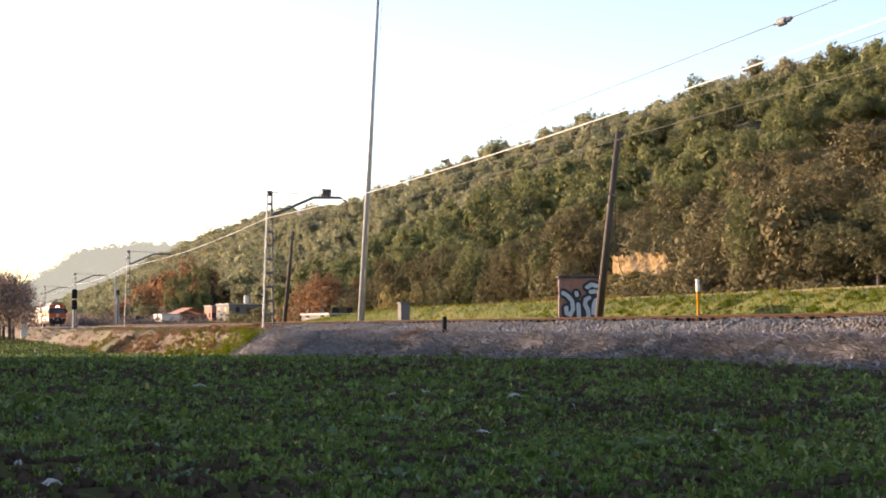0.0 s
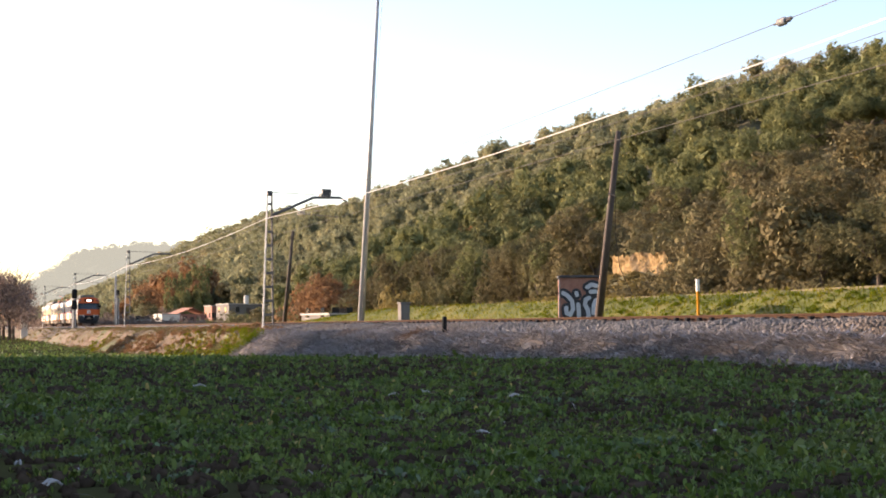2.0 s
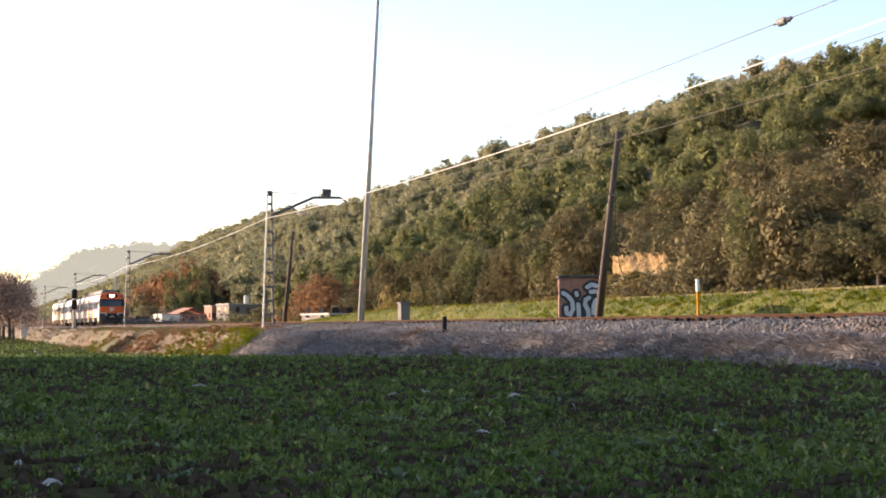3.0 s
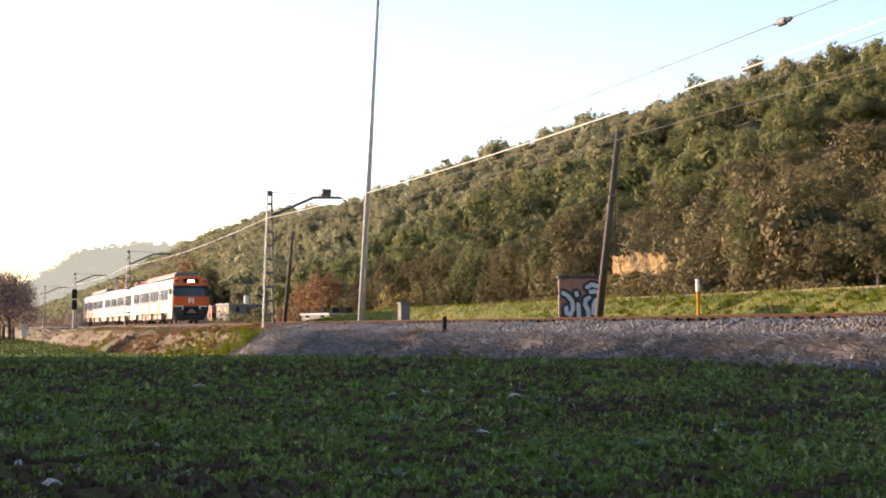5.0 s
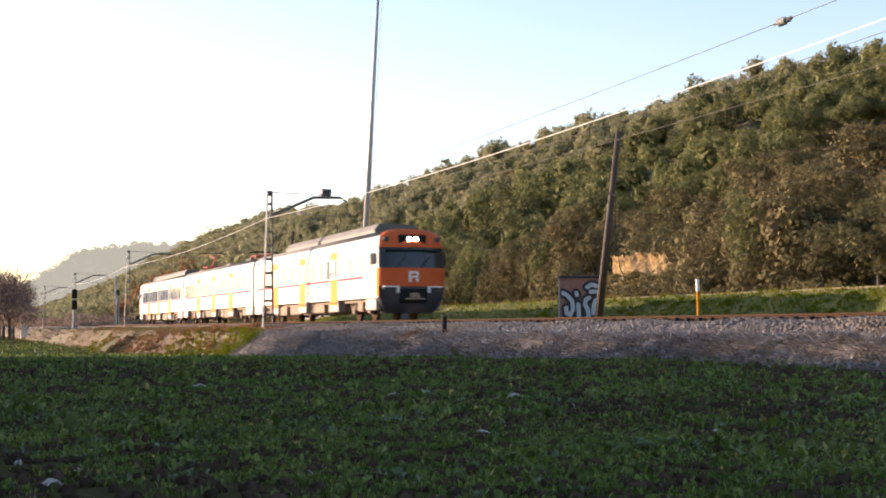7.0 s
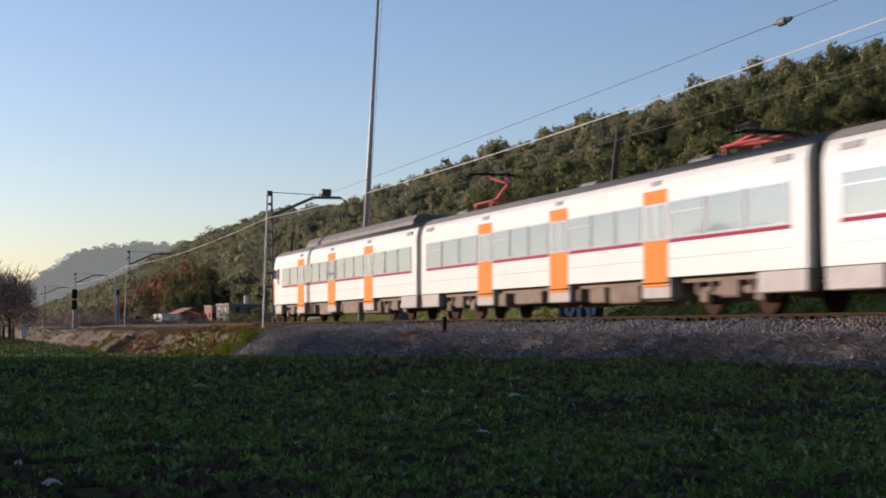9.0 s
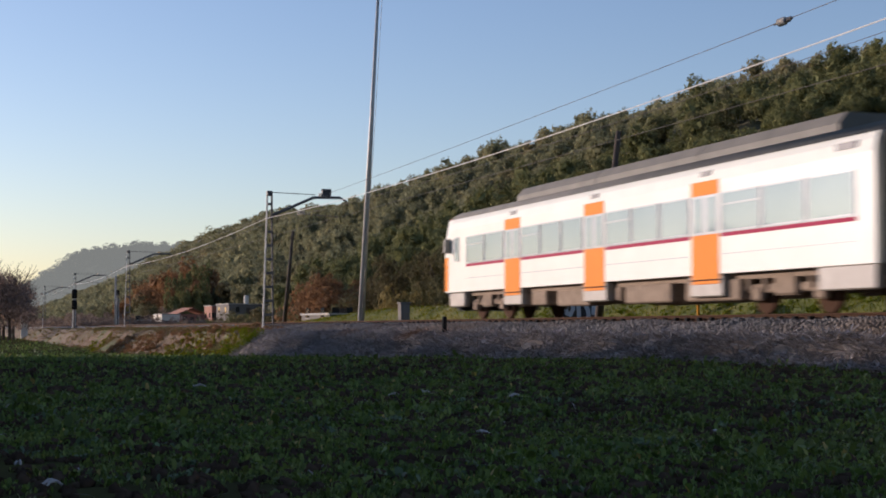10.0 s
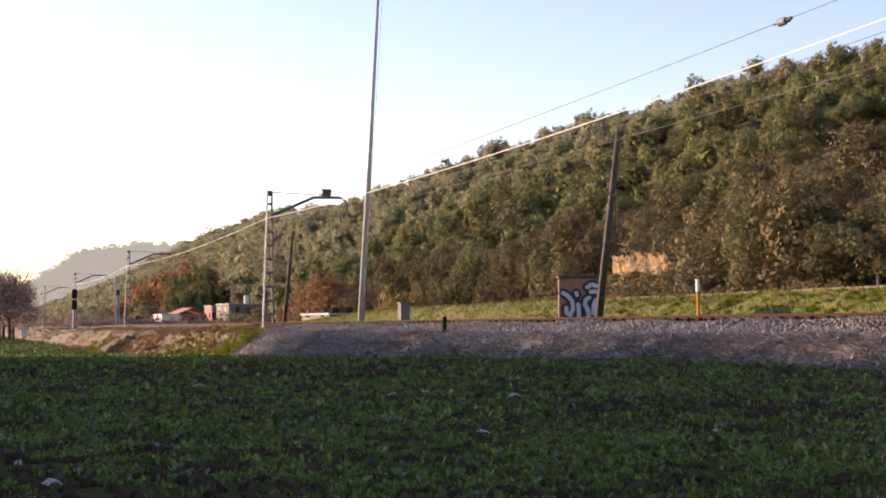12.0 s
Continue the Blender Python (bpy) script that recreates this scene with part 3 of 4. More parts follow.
# ---- woods ----
def crown(rng, lobes, leaves, size, spread=(0.45, 0.45, 0.4), rad=(0.3, 0.52), mid=0.85, rough=0.55, depth=0.5, tufts=0, coarse=3.2):
    """Leaf clumps filling several lobes, in a unit crown from z = 0 to about 1.6: vertices and triangles.
    tufts: two thirds of the leaves gather round so many twigs, the rest fill the lobes."""
    c = np.clip(rng.normal(size=(lobes, 3)) * np.array(spread), -0.75, 0.75)
    c[:, 2] += mid
    r = rng.uniform(*rad, lobes)
    def on_lobes(m, inner):
        k = rng.choice(lobes, m, p=r * r / np.sum(r * r))
        d = rng.normal(size=(m, 3))
        d /= np.linalg.norm(d, axis=1)[:, None]
        d[:, 2] = np.where(d[:, 2] < -0.6, -d[:, 2], d[:, 2])
        return c[k] + d * (r[k] * (inner + (1.1 - inner) * rng.uniform(0, 1, m) ** 0.5))[:, None], d, r[k]

    if tufts:
        p, d, rk = on_lobes(tufts, depth)
        j = rng.integers(0, tufts, leaves * 2 // 3)
        off = rng.normal(size=(len(j), 3)) * np.array([1, 1, 0.7])
        p, d = p[j] + off * 0.5 * (rk[j] / math.sqrt(tufts / lobes))[:, None], d[j] + 0.3 * off
        p2, d2, _ = on_lobes(leaves - len(j), 0.6)
        q = np.arange(len(p2)) >= len(p2) - leaves // 8
        p2[q] -= d2[q] * 0.2
        p, d = np.concatenate([p, p2]), np.concatenate([d, d2])
    else:
        p, d, _ = on_lobes(leaves, depth)
    nrm = d + rough * rng.normal(size=(leaves, 3))
    nrm /= np.linalg.norm(nrm, axis=1)[:, None]
    u = np.cross(nrm, rng.normal(size=(leaves, 3)))
    u /= np.linalg.norm(u, axis=1)[:, None]
    v = np.cross(nrm, u)
    s = (size * rng.uniform(0.6, 1.4, leaves))[:, None]
    if tufts:      # coarse inner foliage that closes the crown
        s[-leaves // 8:] *= coarse
    pts = np.stack([p - u * s, p + u * s * 0.8 + v * s * 0.5, p + v * s * rng.uniform(0.6, 1.3, (leaves, 1)) - u * s * 0.2], 1).reshape(-1, 3)
    tris = np.arange(leaves * 3).reshape(-1, 3)
    return pts, tris


def joined(pieces):
    """Vertices and triangles of many pieces in one."""
    n, vs, fs = 0, [], []
    for v, f in pieces:
        vs.append(np.asarray(v, np.float32))
        fs.append(f + n)
        n += len(v)
    return np.concatenate(vs), np.concatenate(fs)


def scatter(name, places, templates, material, label, rng, aspect=(1.05, 1.5), category="trees", sink=0.25):
    """One joined mesh of many crowns: places are rows x, y, radius."""
    out = []
    zs = ground_z([p[0] for p in places], [p[1] for p in places])
    for (x, y, r), z in zip(places, zs):
        t, f = templates[rng.integers(len(templates))]
        a = rng.uniform(0, 6.283)
        ca, sa = math.cos(a), math.sin(a)
        k = rng.uniform(*aspect)
        out.append((np.stack([(t[:, 0] * ca - t[:, 1] * sa) * r + x, (t[:, 0] * sa + t[:, 1] * ca) * r + y, t[:, 2] * r * k + z - sink * r], 1), f))
    ob = mesh_np(name, *joined(out), material, True)
    return tagged(ob, label, category, kind="stuff")


def foliage(name, stops, grain, thin, second=None):
    return mat(name, stops, grain, 0.85, island=0.2, coords="World", leafy=thin, spec=0.1, second=second)


M_PINE = foliage("pine foliage", [(0.112, 0.12, 0.05), (0.168, 0.172, 0.068), (0.225, 0.222, 0.09)], 0.3, 0.25, ((0.15, 0.13, 0.06), 0.06, 0.55, 0.75))
M_OAK = foliage("dull oak foliage", [(0.11, 0.09, 0.045), (0.155, 0.126, 0.06), (0.195, 0.168, 0.074)], 0.5, 0.2, ((0.13, 0.125, 0.055), 0.08, 0.5, 0.7))
M_RUSSET = foliage("russet leaves", [(0.18, 0.09, 0.042), (0.26, 0.14, 0.065), (0.34, 0.21, 0.1)], 1.6, 0.3)
M_TWIG = foliage("bare reddish twigs", [(0.15, 0.11, 0.09), (0.21, 0.16, 0.13), (0.27, 0.21, 0.175)], 1.6, 0.35)
M_SHRUB = foliage("vivid green shrub", [(0.06, 0.095, 0.003), (0.12, 0.155, 0.005), (0.185, 0.19, 0.008)], 4, 0.3)
M_OLIVE = foliage("yellowing scrub", [(0.13, 0.1, 0.035), (0.22, 0.17, 0.06), (0.28, 0.21, 0.07)], 2.5, 0.25)
M_GRASS = mat("fresh grass", [(0.095, 0.118, 0.005), (0.165, 0.168, 0.008), (0.24, 0.195, 0.02)], 0.5, 1.0, island=0.4, coords="World", leafy=0.35, spec=0.03)
M_BARK = mat("rough bark", [(0.06, 0.045, 0.03), (0.12, 0.09, 0.065)], 5, 0.95, bump=0.8)
# Aerial haze put in as emission over a near-black base colour.
M_HAZE_GLOW = glow("distant wood with painted haze glow", (0.2, 0.205, 0.158), 0.9)
M_HAZE_GLOW.node_tree.nodes["Principled BSDF"].inputs["Base Color"].default_value = (0.03, 0.033, 0.024, 1)
M_HAZE_GLOW.node_tree.nodes["Principled BSDF"].inputs["Specular IOR Level"].default_value = 0.0
M_HAZE_GLOW.node_tree.nodes["Principled BSDF"].inputs["Roughness"].default_value = 1.0
# Far pines: the haze of distance is put into this lighter leaf colour.
M_PINE_HAZED = foliage("pine foliage paled for haze", [(0.18, 0.185, 0.1), (0.25, 0.245, 0.135), (0.32, 0.31, 0.175)], 0.25, 0.42, ((0.21, 0.17, 0.085), 0.04, 0.55, 0.75))

rng = np.random.default_rng(7)
front_t = [crown(rng, 17, 12000, 0.032, rad=(0.2, 0.42), depth=0.75, rough=0.5, tufts=520, coarse=1.7) for _ in range(5)]
near_t = [crown(rng, 9, 3600, 0.052, spread=(0.34, 0.34, 0.24), rad=(0.3, 0.5), depth=0.85, rough=0.4, tufts=260, coarse=1.7) for _ in range(8)]
pine_t = [crown(rng, 9, 3400, 0.052, spread=(0.28, 0.28, 0.3), rad=(0.28, 0.5), mid=0.9, depth=0.85, rough=0.4, tufts=220, coarse=1.9) for _ in range(8)]
mid_t = [crown(rng, 8, 1200, 0.08, spread=(0.28, 0.28, 0.28), rad=(0.3, 0.52), depth=0.85, rough=0.4, tufts=120) for _ in range(9)]
far_t = [crown(rng, 6, 260, 0.16, spread=(0.34, 0.34, 0.28), rad=(0.32, 0.54), depth=0.75, rough=0.45) for _ in range(8)]
scrub_t = [crown(rng, 8, 480, 0.1, spread=(0.5, 0.5, 0.2), mid=0.45) for _ in range(4)]
weed_t = [crown(rng, 4, 170, 0.17, spread=(0.5, 0.5, 0.2), mid=0.4) for _ in range(4)]
twig_t = [crown(rng, 12, 800, 0.06, rad=(0.2, 0.5), depth=0.3) for _ in range(3)]


def wood_places(x0, x1, y0, y1, step, r, rng):
    out = []
    for x in np.arange(x0, x1, step):
        for y in np.arange(y0, y1, step):
            out.append((x + rng.uniform(-0.5, 0.5) * step, y + rng.uniform(-0.5, 0.5) * step, r * rng.choice([0.7, 0.85, 1.0, 1.0, 1.15, 1.4])))
    return out


def in_cut(p):
    return (-100 < p[0] < -83.5 and p[1] < 53) or (-345 < p[0] < -228 and p[1] < 60) or (-192 < p[0] < -158 and p[1] < 51)


def seen(p):
    """Inside the wedge of ground that the field looks out on."""
    return p[1] < -p[0] * 0.79 + 12


def wood_kind(x, y):
    """Above zero: pines; below: oaks, which cover the lower slope and climb higher where the valley opens."""
    return (y - 52 - 62 * float(smooth_step(-230, -120, x))) / 26 + 0.55 * float(lumps(x, y, 42, 9)) + 0.28 * rng.normal()


def split_wood(places, oaks, pines, leaf):
    kinds = [wood_kind(x, y) for x, y, r in places]
    scatter("pine_wood", [p for p, k in zip(places, kinds) if k > 0], pines, leaf, "green pine wood covering the hillside", rng, (0.95, 1.4))
    scatter("oak_wood", [p for p, k in zip(places, kinds) if k <= 0], oaks, M_OAK, "brownish oak wood on the lower hillside", rng, (0.8, 1.1))


slope = [p for p in wood_places(-345, -50, 48, 186, 5.9, 3.0, rng) if seen(p) and not in_cut(p)]
split_wood([p for p in slope if math.hypot(p[0], p[1]) < 205], near_t, pine_t, M_PINE)
split_wood([p for p in slope if 205 <= math.hypot(p[0], p[1]) < 280], mid_t, mid_t, M_PINE)
split_wood([p for p in slope if math.hypot(p[0], p[1]) >= 280], mid_t, mid_t, M_PINE_HAZED)
mid = [p for p in wood_places(-560, -345, 47, 186, 6.4, 3.3, rng) if not in_cut(p)]
split_wood(mid, mid_t, mid_t, M_PINE_HAZED)
far = wood_places(-1750, -560, 50, 186, 8.4, 4.6, rng)
scatter("far_pine_wood", far, far_t, M_PINE_HAZED, "green pine wood on the ridge far along the track", rng, (0.7, 1.0))
beside = [p for p in wood_places(-240, 120, 50, 190, 9.0, 5.2, rng) if not seen(p)]
scatter("pine_wood", beside, far_t, M_PINE, "green pine wood covering the hillside", rng)
# taller pines that break the skyline, and russet trees among the green ones
places = [(x + rng.uniform(-5, 5), RIDGE_Y - rng.uniform(0, 9), rng.uniform(2.6, 3.8)) for x in np.concatenate([np.arange(-560, -235, 17), np.arange(-1060, -560, 30)])]
scatter("ridge_pines", places, mid_t, M_PINE, "tall round-crowned pines along the ridge", rng, (1.0, 1.35))
places = [(-365 + 8 * rng.normal(), 62 + 4 * rng.normal(), 2.6) for _ in range(4)] + [(-236, 84, 2.6), (-240, 88, 2.2), (-262, 66, 2.8), (-160, 122, 1.9), (-150, 112, 2.2), (-252, 108, 2.2)]
scatter("russet_trees", places, mid_t, M_RUSSET, "russet autumn trees among the green wood", rng, (1.0, 1.3))


def umbrella_pine(x, y, r, seed):
    """A broad domed pine on a bare forked trunk."""
    g = np.random.default_rng(seed)
    t = empty("umbrella_pine", pose(x, y, float(ground_z(x, y))), "broad green umbrella pine above the oaks", "tree", "umbrella pines")
    bm = bmesh.new()
    tube(bm, (0, 0, -0.5), (0.3, 0, r * 0.6), 0.32, 0.22, 8)
    for a in np.linspace(0, 6.28, 8)[:-1]:
        tube(bm, (0.3, 0, r * g.uniform(0.4, 0.6)), (math.cos(a) * r * 0.6, math.sin(a) * r * 0.6, r * 0.85), 0.12, 0.05, 6)
    part("trunk", bm, M_BARK, t)
    pieces = []
    for _ in range(40):
        a, q = g.uniform(0, 6.283), math.sqrt(g.uniform(0, 1)) * 0.85
        v, f = pine_t[g.integers(8)]
        k = r * g.uniform(0.26, 0.38)
        pieces.append((v * np.array([k, k, k * 0.7]) + np.array([math.cos(a) * q * r, math.sin(a) * q * r, r * (0.62 + 0.55 * (1 - q * q))]), f))
    c = mesh_np("crown", *joined(pieces), M_PINE, True)
    c.parent = t


umbrella_pine(-148, 106, 4.3, 1)
umbrella_pine(-163, 109, 3.4, 2)


def tree_thing(label, crown_mesh, trunk_h, r, seed, leaf_mat):
    """A tree in two parts: tapered trunk with limbs, and a crown of leaf clumps."""
    t = empty("tree", pose(0, 0, 0), label, "tree", "trees along the foot of the hill")
    g = random.Random(seed)
    bm = bmesh.new()
    tube(bm, (0, 0, -0.3), (0.1, 0.05, trunk_h), 0.2, 0.13, 8)
    for k in range(6):
        a = g.uniform(0, 6.28)
        tube(bm, (0.05, 0, trunk_h * g.uniform(0.6, 1)), (math.cos(a) * r * 0.6, math.sin(a) * r * 0.6, trunk_h + r * g.uniform(0.4, 1.1)), 0.08, 0.03, 6)
    part("trunk", bm, M_BARK, t)
    c = mesh_np("crown", crown_mesh[0] * r + np.array([0, 0, trunk_h - 0.35 * r]), crown_mesh[1], leaf_mat, True)
    c.parent = t
    return t


protos = [tree_thing("round dull-green oak at the foot of the hill", front_t[k], 1.5, 2.7, k, M_OAK if k != 3 else M_PINE) for k in range(5)]
g = random.Random(3)
k = 0
for x in np.arange(-152, -56, 3.4):
    y = 46.2 + g.uniform(-1.2, 2.4)
    if in_cut((x, y)) or y > -x * 0.85 + 6:
        continue
    m = pose(x, y, float(ground_z(x, y)), 0, 0, g.uniform(0, 360))
    s = g.uniform(0.8, 1.3)
    ob = protos[k % 5] if k < 5 else copy_thing(protos[k % 5], m)
    ob.matrix_basis = m @ Matrix.Diagonal((s, s, s * g.uniform(0.95, 1.2), 1))
    k += 1

# distant hill, its morning haze painted on as glow
def far_hill_z(x, y):
    return np.interp(y, [36, 122, 189, 227, 288, 385, 720, 1260], [-5, 65, 104, 121, 128, 130, 119, 76]) * np.exp(-((x + 2394) / 378) ** 4) + 5 * lumps(x, y, 216, 3) - 5


X, Y = np.meshgrid(np.linspace(-3060, -1890, 50), np.linspace(36, 1260, 40), indexing="ij")
Z = far_hill_z(X, Y)
i = np.arange(50 * 40).reshape(50, 40)
hill = mesh_np("backdrop_hill", np.stack([X, Y, Z], -1).reshape(-1, 3), np.stack([i[:-1, :-1], i[1:, :-1], i[1:, 1:], i[:-1, 1:]], -1).reshape(-1, 4), M_HAZE_GLOW, True)
tagged(hill, "distant wooded hill, haze painted as glow", "hill", kind="structure")
out = []
for x in np.arange(-2520, -2070, 26.0):
    for y in np.arange(45, 594, 17.0):
        xx, yy = x + rng.uniform(-10, 10), y + rng.uniform(-8, 8)
        v, f = far_t[rng.integers(8)]
        out.append((v * rng.uniform(8, 14) + np.array([xx, yy, float(far_hill_z(xx, yy)) - 7]), f))
tagged(mesh_np("distant_wood", *joined(out), M_HAZE_GLOW, True), "distant wood with painted haze glow", "trees", kind="stuff")

# ---- trees beside the field, on the sun's side: they shade the field and the bank ----
row = []
for x0, x1, h0 in ((-74, 26, 7.0), (-81, -74, 7.5), (-132, -129, 7.0)):
    for x in np.arange(x0, x1, 1.4):
        top = h0 + rng.uniform(-0.25, 0.25)
        for z, r in ((0.2, 1.7), (0.42, 1.7), (0.64, 1.6), (0.86, 1.35)):
            for y in (-12, -13.6, -15.2):
                row.append((x + rng.uniform(-0.6, 0.6), y + rng.uniform(-0.8, 0.8), r, top * z - r))
out = []
for x, y, r, z in row:
    v, f = far_t[rng.integers(6)]
    out.append((v * np.array([r * 1.2, r * 1.2, r * 0.9]) + np.array([x, y, z - 0.2 * r]), f))
tagged(mesh_np("tree_row", *joined(out), M_OAK, True), "row of dull-green trees beside the field", "trees", kind="stuff")

# bushes and thickets along the far side of the line
places = [(x, 42 + rng.uniform(-1.5, 3), rng.uniform(1.2, 2.4)) for x in np.arange(-225, -150, 2.6)]
scatter("scrub", places, scrub_t, M_OAK, "brownish scrub along the foot of the hill", rng, category="shrubs")
places = [(x, rng.uniform(24, 37) * (1 if x > -320 else 1.3), rng.uniform(0.8, 1.7) * (1 if x > -320 else 1.8)) for x in np.arange(-700, -190, 2.2)]
scatter("scrub", places, scrub_t, M_TWIG, "reddish-brown bare scrub beyond the track", rng, category="shrubs")
places = [(-173 + rng.normal() * 5, 44.5 + rng.normal() * 1.6, rng.uniform(2.4, 3.4)) for _ in range(16)]
scatter("russet_bush", places, scrub_t + near_t, M_RUSSET, "large russet autumn bush", rng, (1.1, 1.6), "shrubs")
places = [(-385 + rng.normal() * 16, 53 + rng.normal() * 4, rng.uniform(4, 5.5)) for _ in range(24)]
scatter("autumn_trees", places, mid_t, M_RUSSET, "orange autumn trees behind the houses", rng, (1.1, 1.6))
places = [(-126 + rng.normal() * 1.8, 40.0 + rng.normal() * 0.5, rng.uniform(1.1, 1.9)) for _ in range(9)]
scatter("yellow_bush", places, scrub_t, M_OLIVE, "yellowing leafy bush at the path", rng, (1.2, 1.8), "shrubs")
places = [(x, 42.4 + rng.uniform(-1.2, 1.6), rng.uniform(0.7, 1.5)) for x in np.concatenate([np.arange(-86, -58, 0.8), np.arange(-150, -100, 1.7)])]
scatter("scrub", places, scrub_t, M_OAK, "brownish scrub below the oaks", rng, (0.7, 1.1), "shrubs")
places = [(rng.uniform(-105, -80), rng.uniform(40.5, 44.5), rng.uniform(0.5, 1.0)) for _ in range(60)]
scatter("yellow_bush", places, scrub_t, M_OLIVE, "dry yellowish scrub below the earth bank", rng, (0.6, 1.2), "shrubs")
cyp = [crown(rng, 9, 700, 0.09, spread=(0.12, 0.12, 0.55), rad=(0.18, 0.26)) for _ in range(2)]
places = [(-342 + rng.uniform(-4, 4), 50.5 + 1.0 * k + rng.uniform(-0.3, 0.3), rng.uniform(2.6, 3.6)) for k in range(9)]
scatter("cypress_row", places, cyp, M_PINE, "row of dark slender cypresses", rng, (2.0, 2.6))


# ---- bare trees beside the line far off ----
def bare_tree(x, y, h, seed):
    t = empty("bare_tree", pose(x, y, float(ground_z(x, y))), "bare winter tree with reddish twigs", "tree", "bare trees")
    g = random.Random(seed)
    bm = bmesh.new()
    tube(bm, (0, 0, -0.3), (0.2, 0, h * 0.45), 0.22, 0.13, 7)
    for k in range(16):
        a, z = g.uniform(0, 6.28), h * g.uniform(0.2, 0.45)
        p = Vector((math.cos(a) * h * 0.18, math.sin(a) * h * 0.18, z + h * g.uniform(0.15, 0.3)))
        tube(bm, (0.15, 0, z), p, 0.09, 0.05, 5)
        for j in range(3):
            tube(bm, p, p + Vector((g.uniform(-1, 1), g.uniform(-1, 1), g.uniform(0.4, 1.6))) * h * 0.14, 0.045, 0.015, 4)
    part("trunk", bm, M_BARK, t)
    tw = joined([(twig_t[j][0] * h * 0.3 + np.array([g.uniform(-1, 1) * h * 0.12, g.uniform(-1, 1) * h * 0.12, h * g.uniform(0.05, 0.42)]), twig_t[j][1]) for j in (0, 1, 2, 0)])
    c = mesh_np("crown", *tw, M_TWIG)
    c.parent = t


for k, (x, y, h) in enumerate(((-208, 8.4, 12.5), (-218, 8.0, 13.5), (-200, 6.8, 12.5), (-232, 10.0, 12.5), (-244, 9.0, 14.0), (-196, 4.0, 11.0), (-262, 10.8, 12.0), (-285, 12.0, 11.0))):
    bare_tree(x, y, h, k)


# ---- poles and small things beyond the track ----
simple_pole("telecom_pole", "tall tapered grey steel pole beyond the track", -77.5, 22.0, (3.6, 0.0, 19.5), 0.2, 0.07, M_GALV)
bm = rope(bmesh.new(), [(0.3, -0.1, 0.3), (2.2, 0, 9.8), (4.1, 0, 19.3)], 0.012)
cable = link("stay_cable", bm, M_WIRE_DARK)
cable.matrix_basis = pose(-77.2, 22.0, float(ground_z(-77, 22)))
tagged(cable, "thin cable running up beside the tall pole", "cable")
for x, top, dx in ((-50.9, 7.75, 2.1), (-105.7, 7.3, 3.0)):
    p = simple_pole("wooden_pole", "old leaning wooden line pole without wires", x, 24.0, (dx, 0.0, top), 0.17, 0.1, M_WOOD)
    bm = bmesh.new()
    tube(bm, (dx * 0.72, -0.15, top * 0.7), (dx * 0.72 + 0.6, -0.15, top * 0.68), 0.025, n=6)
    rope(bm, [(dx * 0.72 + 0.6, -0.15, top * 0.68), (dx * 0.72 + 0.55, -0.15, top * 0.5), (dx * 0.72 + 0.8, -0.1, top * 0.33), (dx * 0.72 + 1.6, 0, top * 0.2)], 0.012)
    part("torn_cable", bm, M_BLACK, p)

# brick hut with a graffito, turned to the field
M_BRICK = mat("reddish rendered brick", [(0.25, 0.105, 0.07), (0.38, 0.185, 0.125)], 5, 0.9, bump=0.4)
M_PAINT_W = mat("silver spray paint", [(0.42, 0.43, 0.45), (0.55, 0.56, 0.58)], 6, 0.6)
M_PAINT_K = mat("black spray paint", [(0.012, 0.012, 0.015), (0.03, 0.03, 0.035)], 6, 0.6)
hut = empty("hut", pose(-55.35, 25.3, float(ground_z(-55, 25)), 0, 0, 68), "small brick hut with a concrete roof and a spray-painted wall", "hut")
part("wall", boxed(-0.82, 0.9, 0.0, 1.6, -0.3, 2.35, 0.02), M_BRICK, hut)
part("roof", boxed(-0.88, 0.96, -0.08, 1.7, 2.35, 2.45, 0.02), M_DARK, hut, "dark concrete roof slab")
# Pale strip stands in for the sunlit sliver of the side wall.
part("corner_strip", boxed(-0.845, -0.79, -0.02, 0.08, -0.2, 2.33), M_CONC, hut)


def stroke(bm, pts, r, y):
    """A flat thick painted line in the wall's plane."""
    n = 12
    for k, (x, z) in enumerate(pts):
        c = [bm.verts.new((x + r * math.cos(6.2832 * j / n), y - 0.0006 * k, z + r * math.sin(6.2832 * j / n))) for j in range(n)]
        bm.faces.new(c)
    for k, ((x0, z0), (x1, z1)) in enumerate(zip(pts, pts[1:])):
        d = Vector((x1 - x0, 0, z1 - z0)).normalized()
        o = Vector((-d.z, 0, d.x)) * r
        yy = y - 0.0006 * k - 0.0003
        bm.faces.new([bm.verts.new((x0 + o.x, yy, z0 + o.z)), bm.verts.new((x1 + o.x, yy, z1 + o.z)), bm.verts.new((x1 - o.x, yy, z1 - o.z)), bm.verts.new((x0 - o.x, yy, z0 - o.z))])


blobs = [[(-0.66, 1.7), (-0.48, 1.6), (-0.28, 1.36), (-0.24, 1.02), (-0.36, 0.78), (-0.52, 0.86), (-0.53, 1.08)],
         [(-0.02, 1.22), (0.0, 0.85), (0.01, 0.52)], [(-0.1, 1.7), (-0.08, 1.62)],
         [(0.44, 1.5), (0.29, 1.42), (0.26, 1.2), (0.38, 1.0), (0.42, 0.74), (0.28, 0.54)],
         [(0.72, 1.4), (0.63, 1.2), (0.61, 0.85)], [(0.36, 1.95), (0.55, 2.06), (0.74, 2.0)], [(0.5, 1.76), (0.72, 1.76)]]
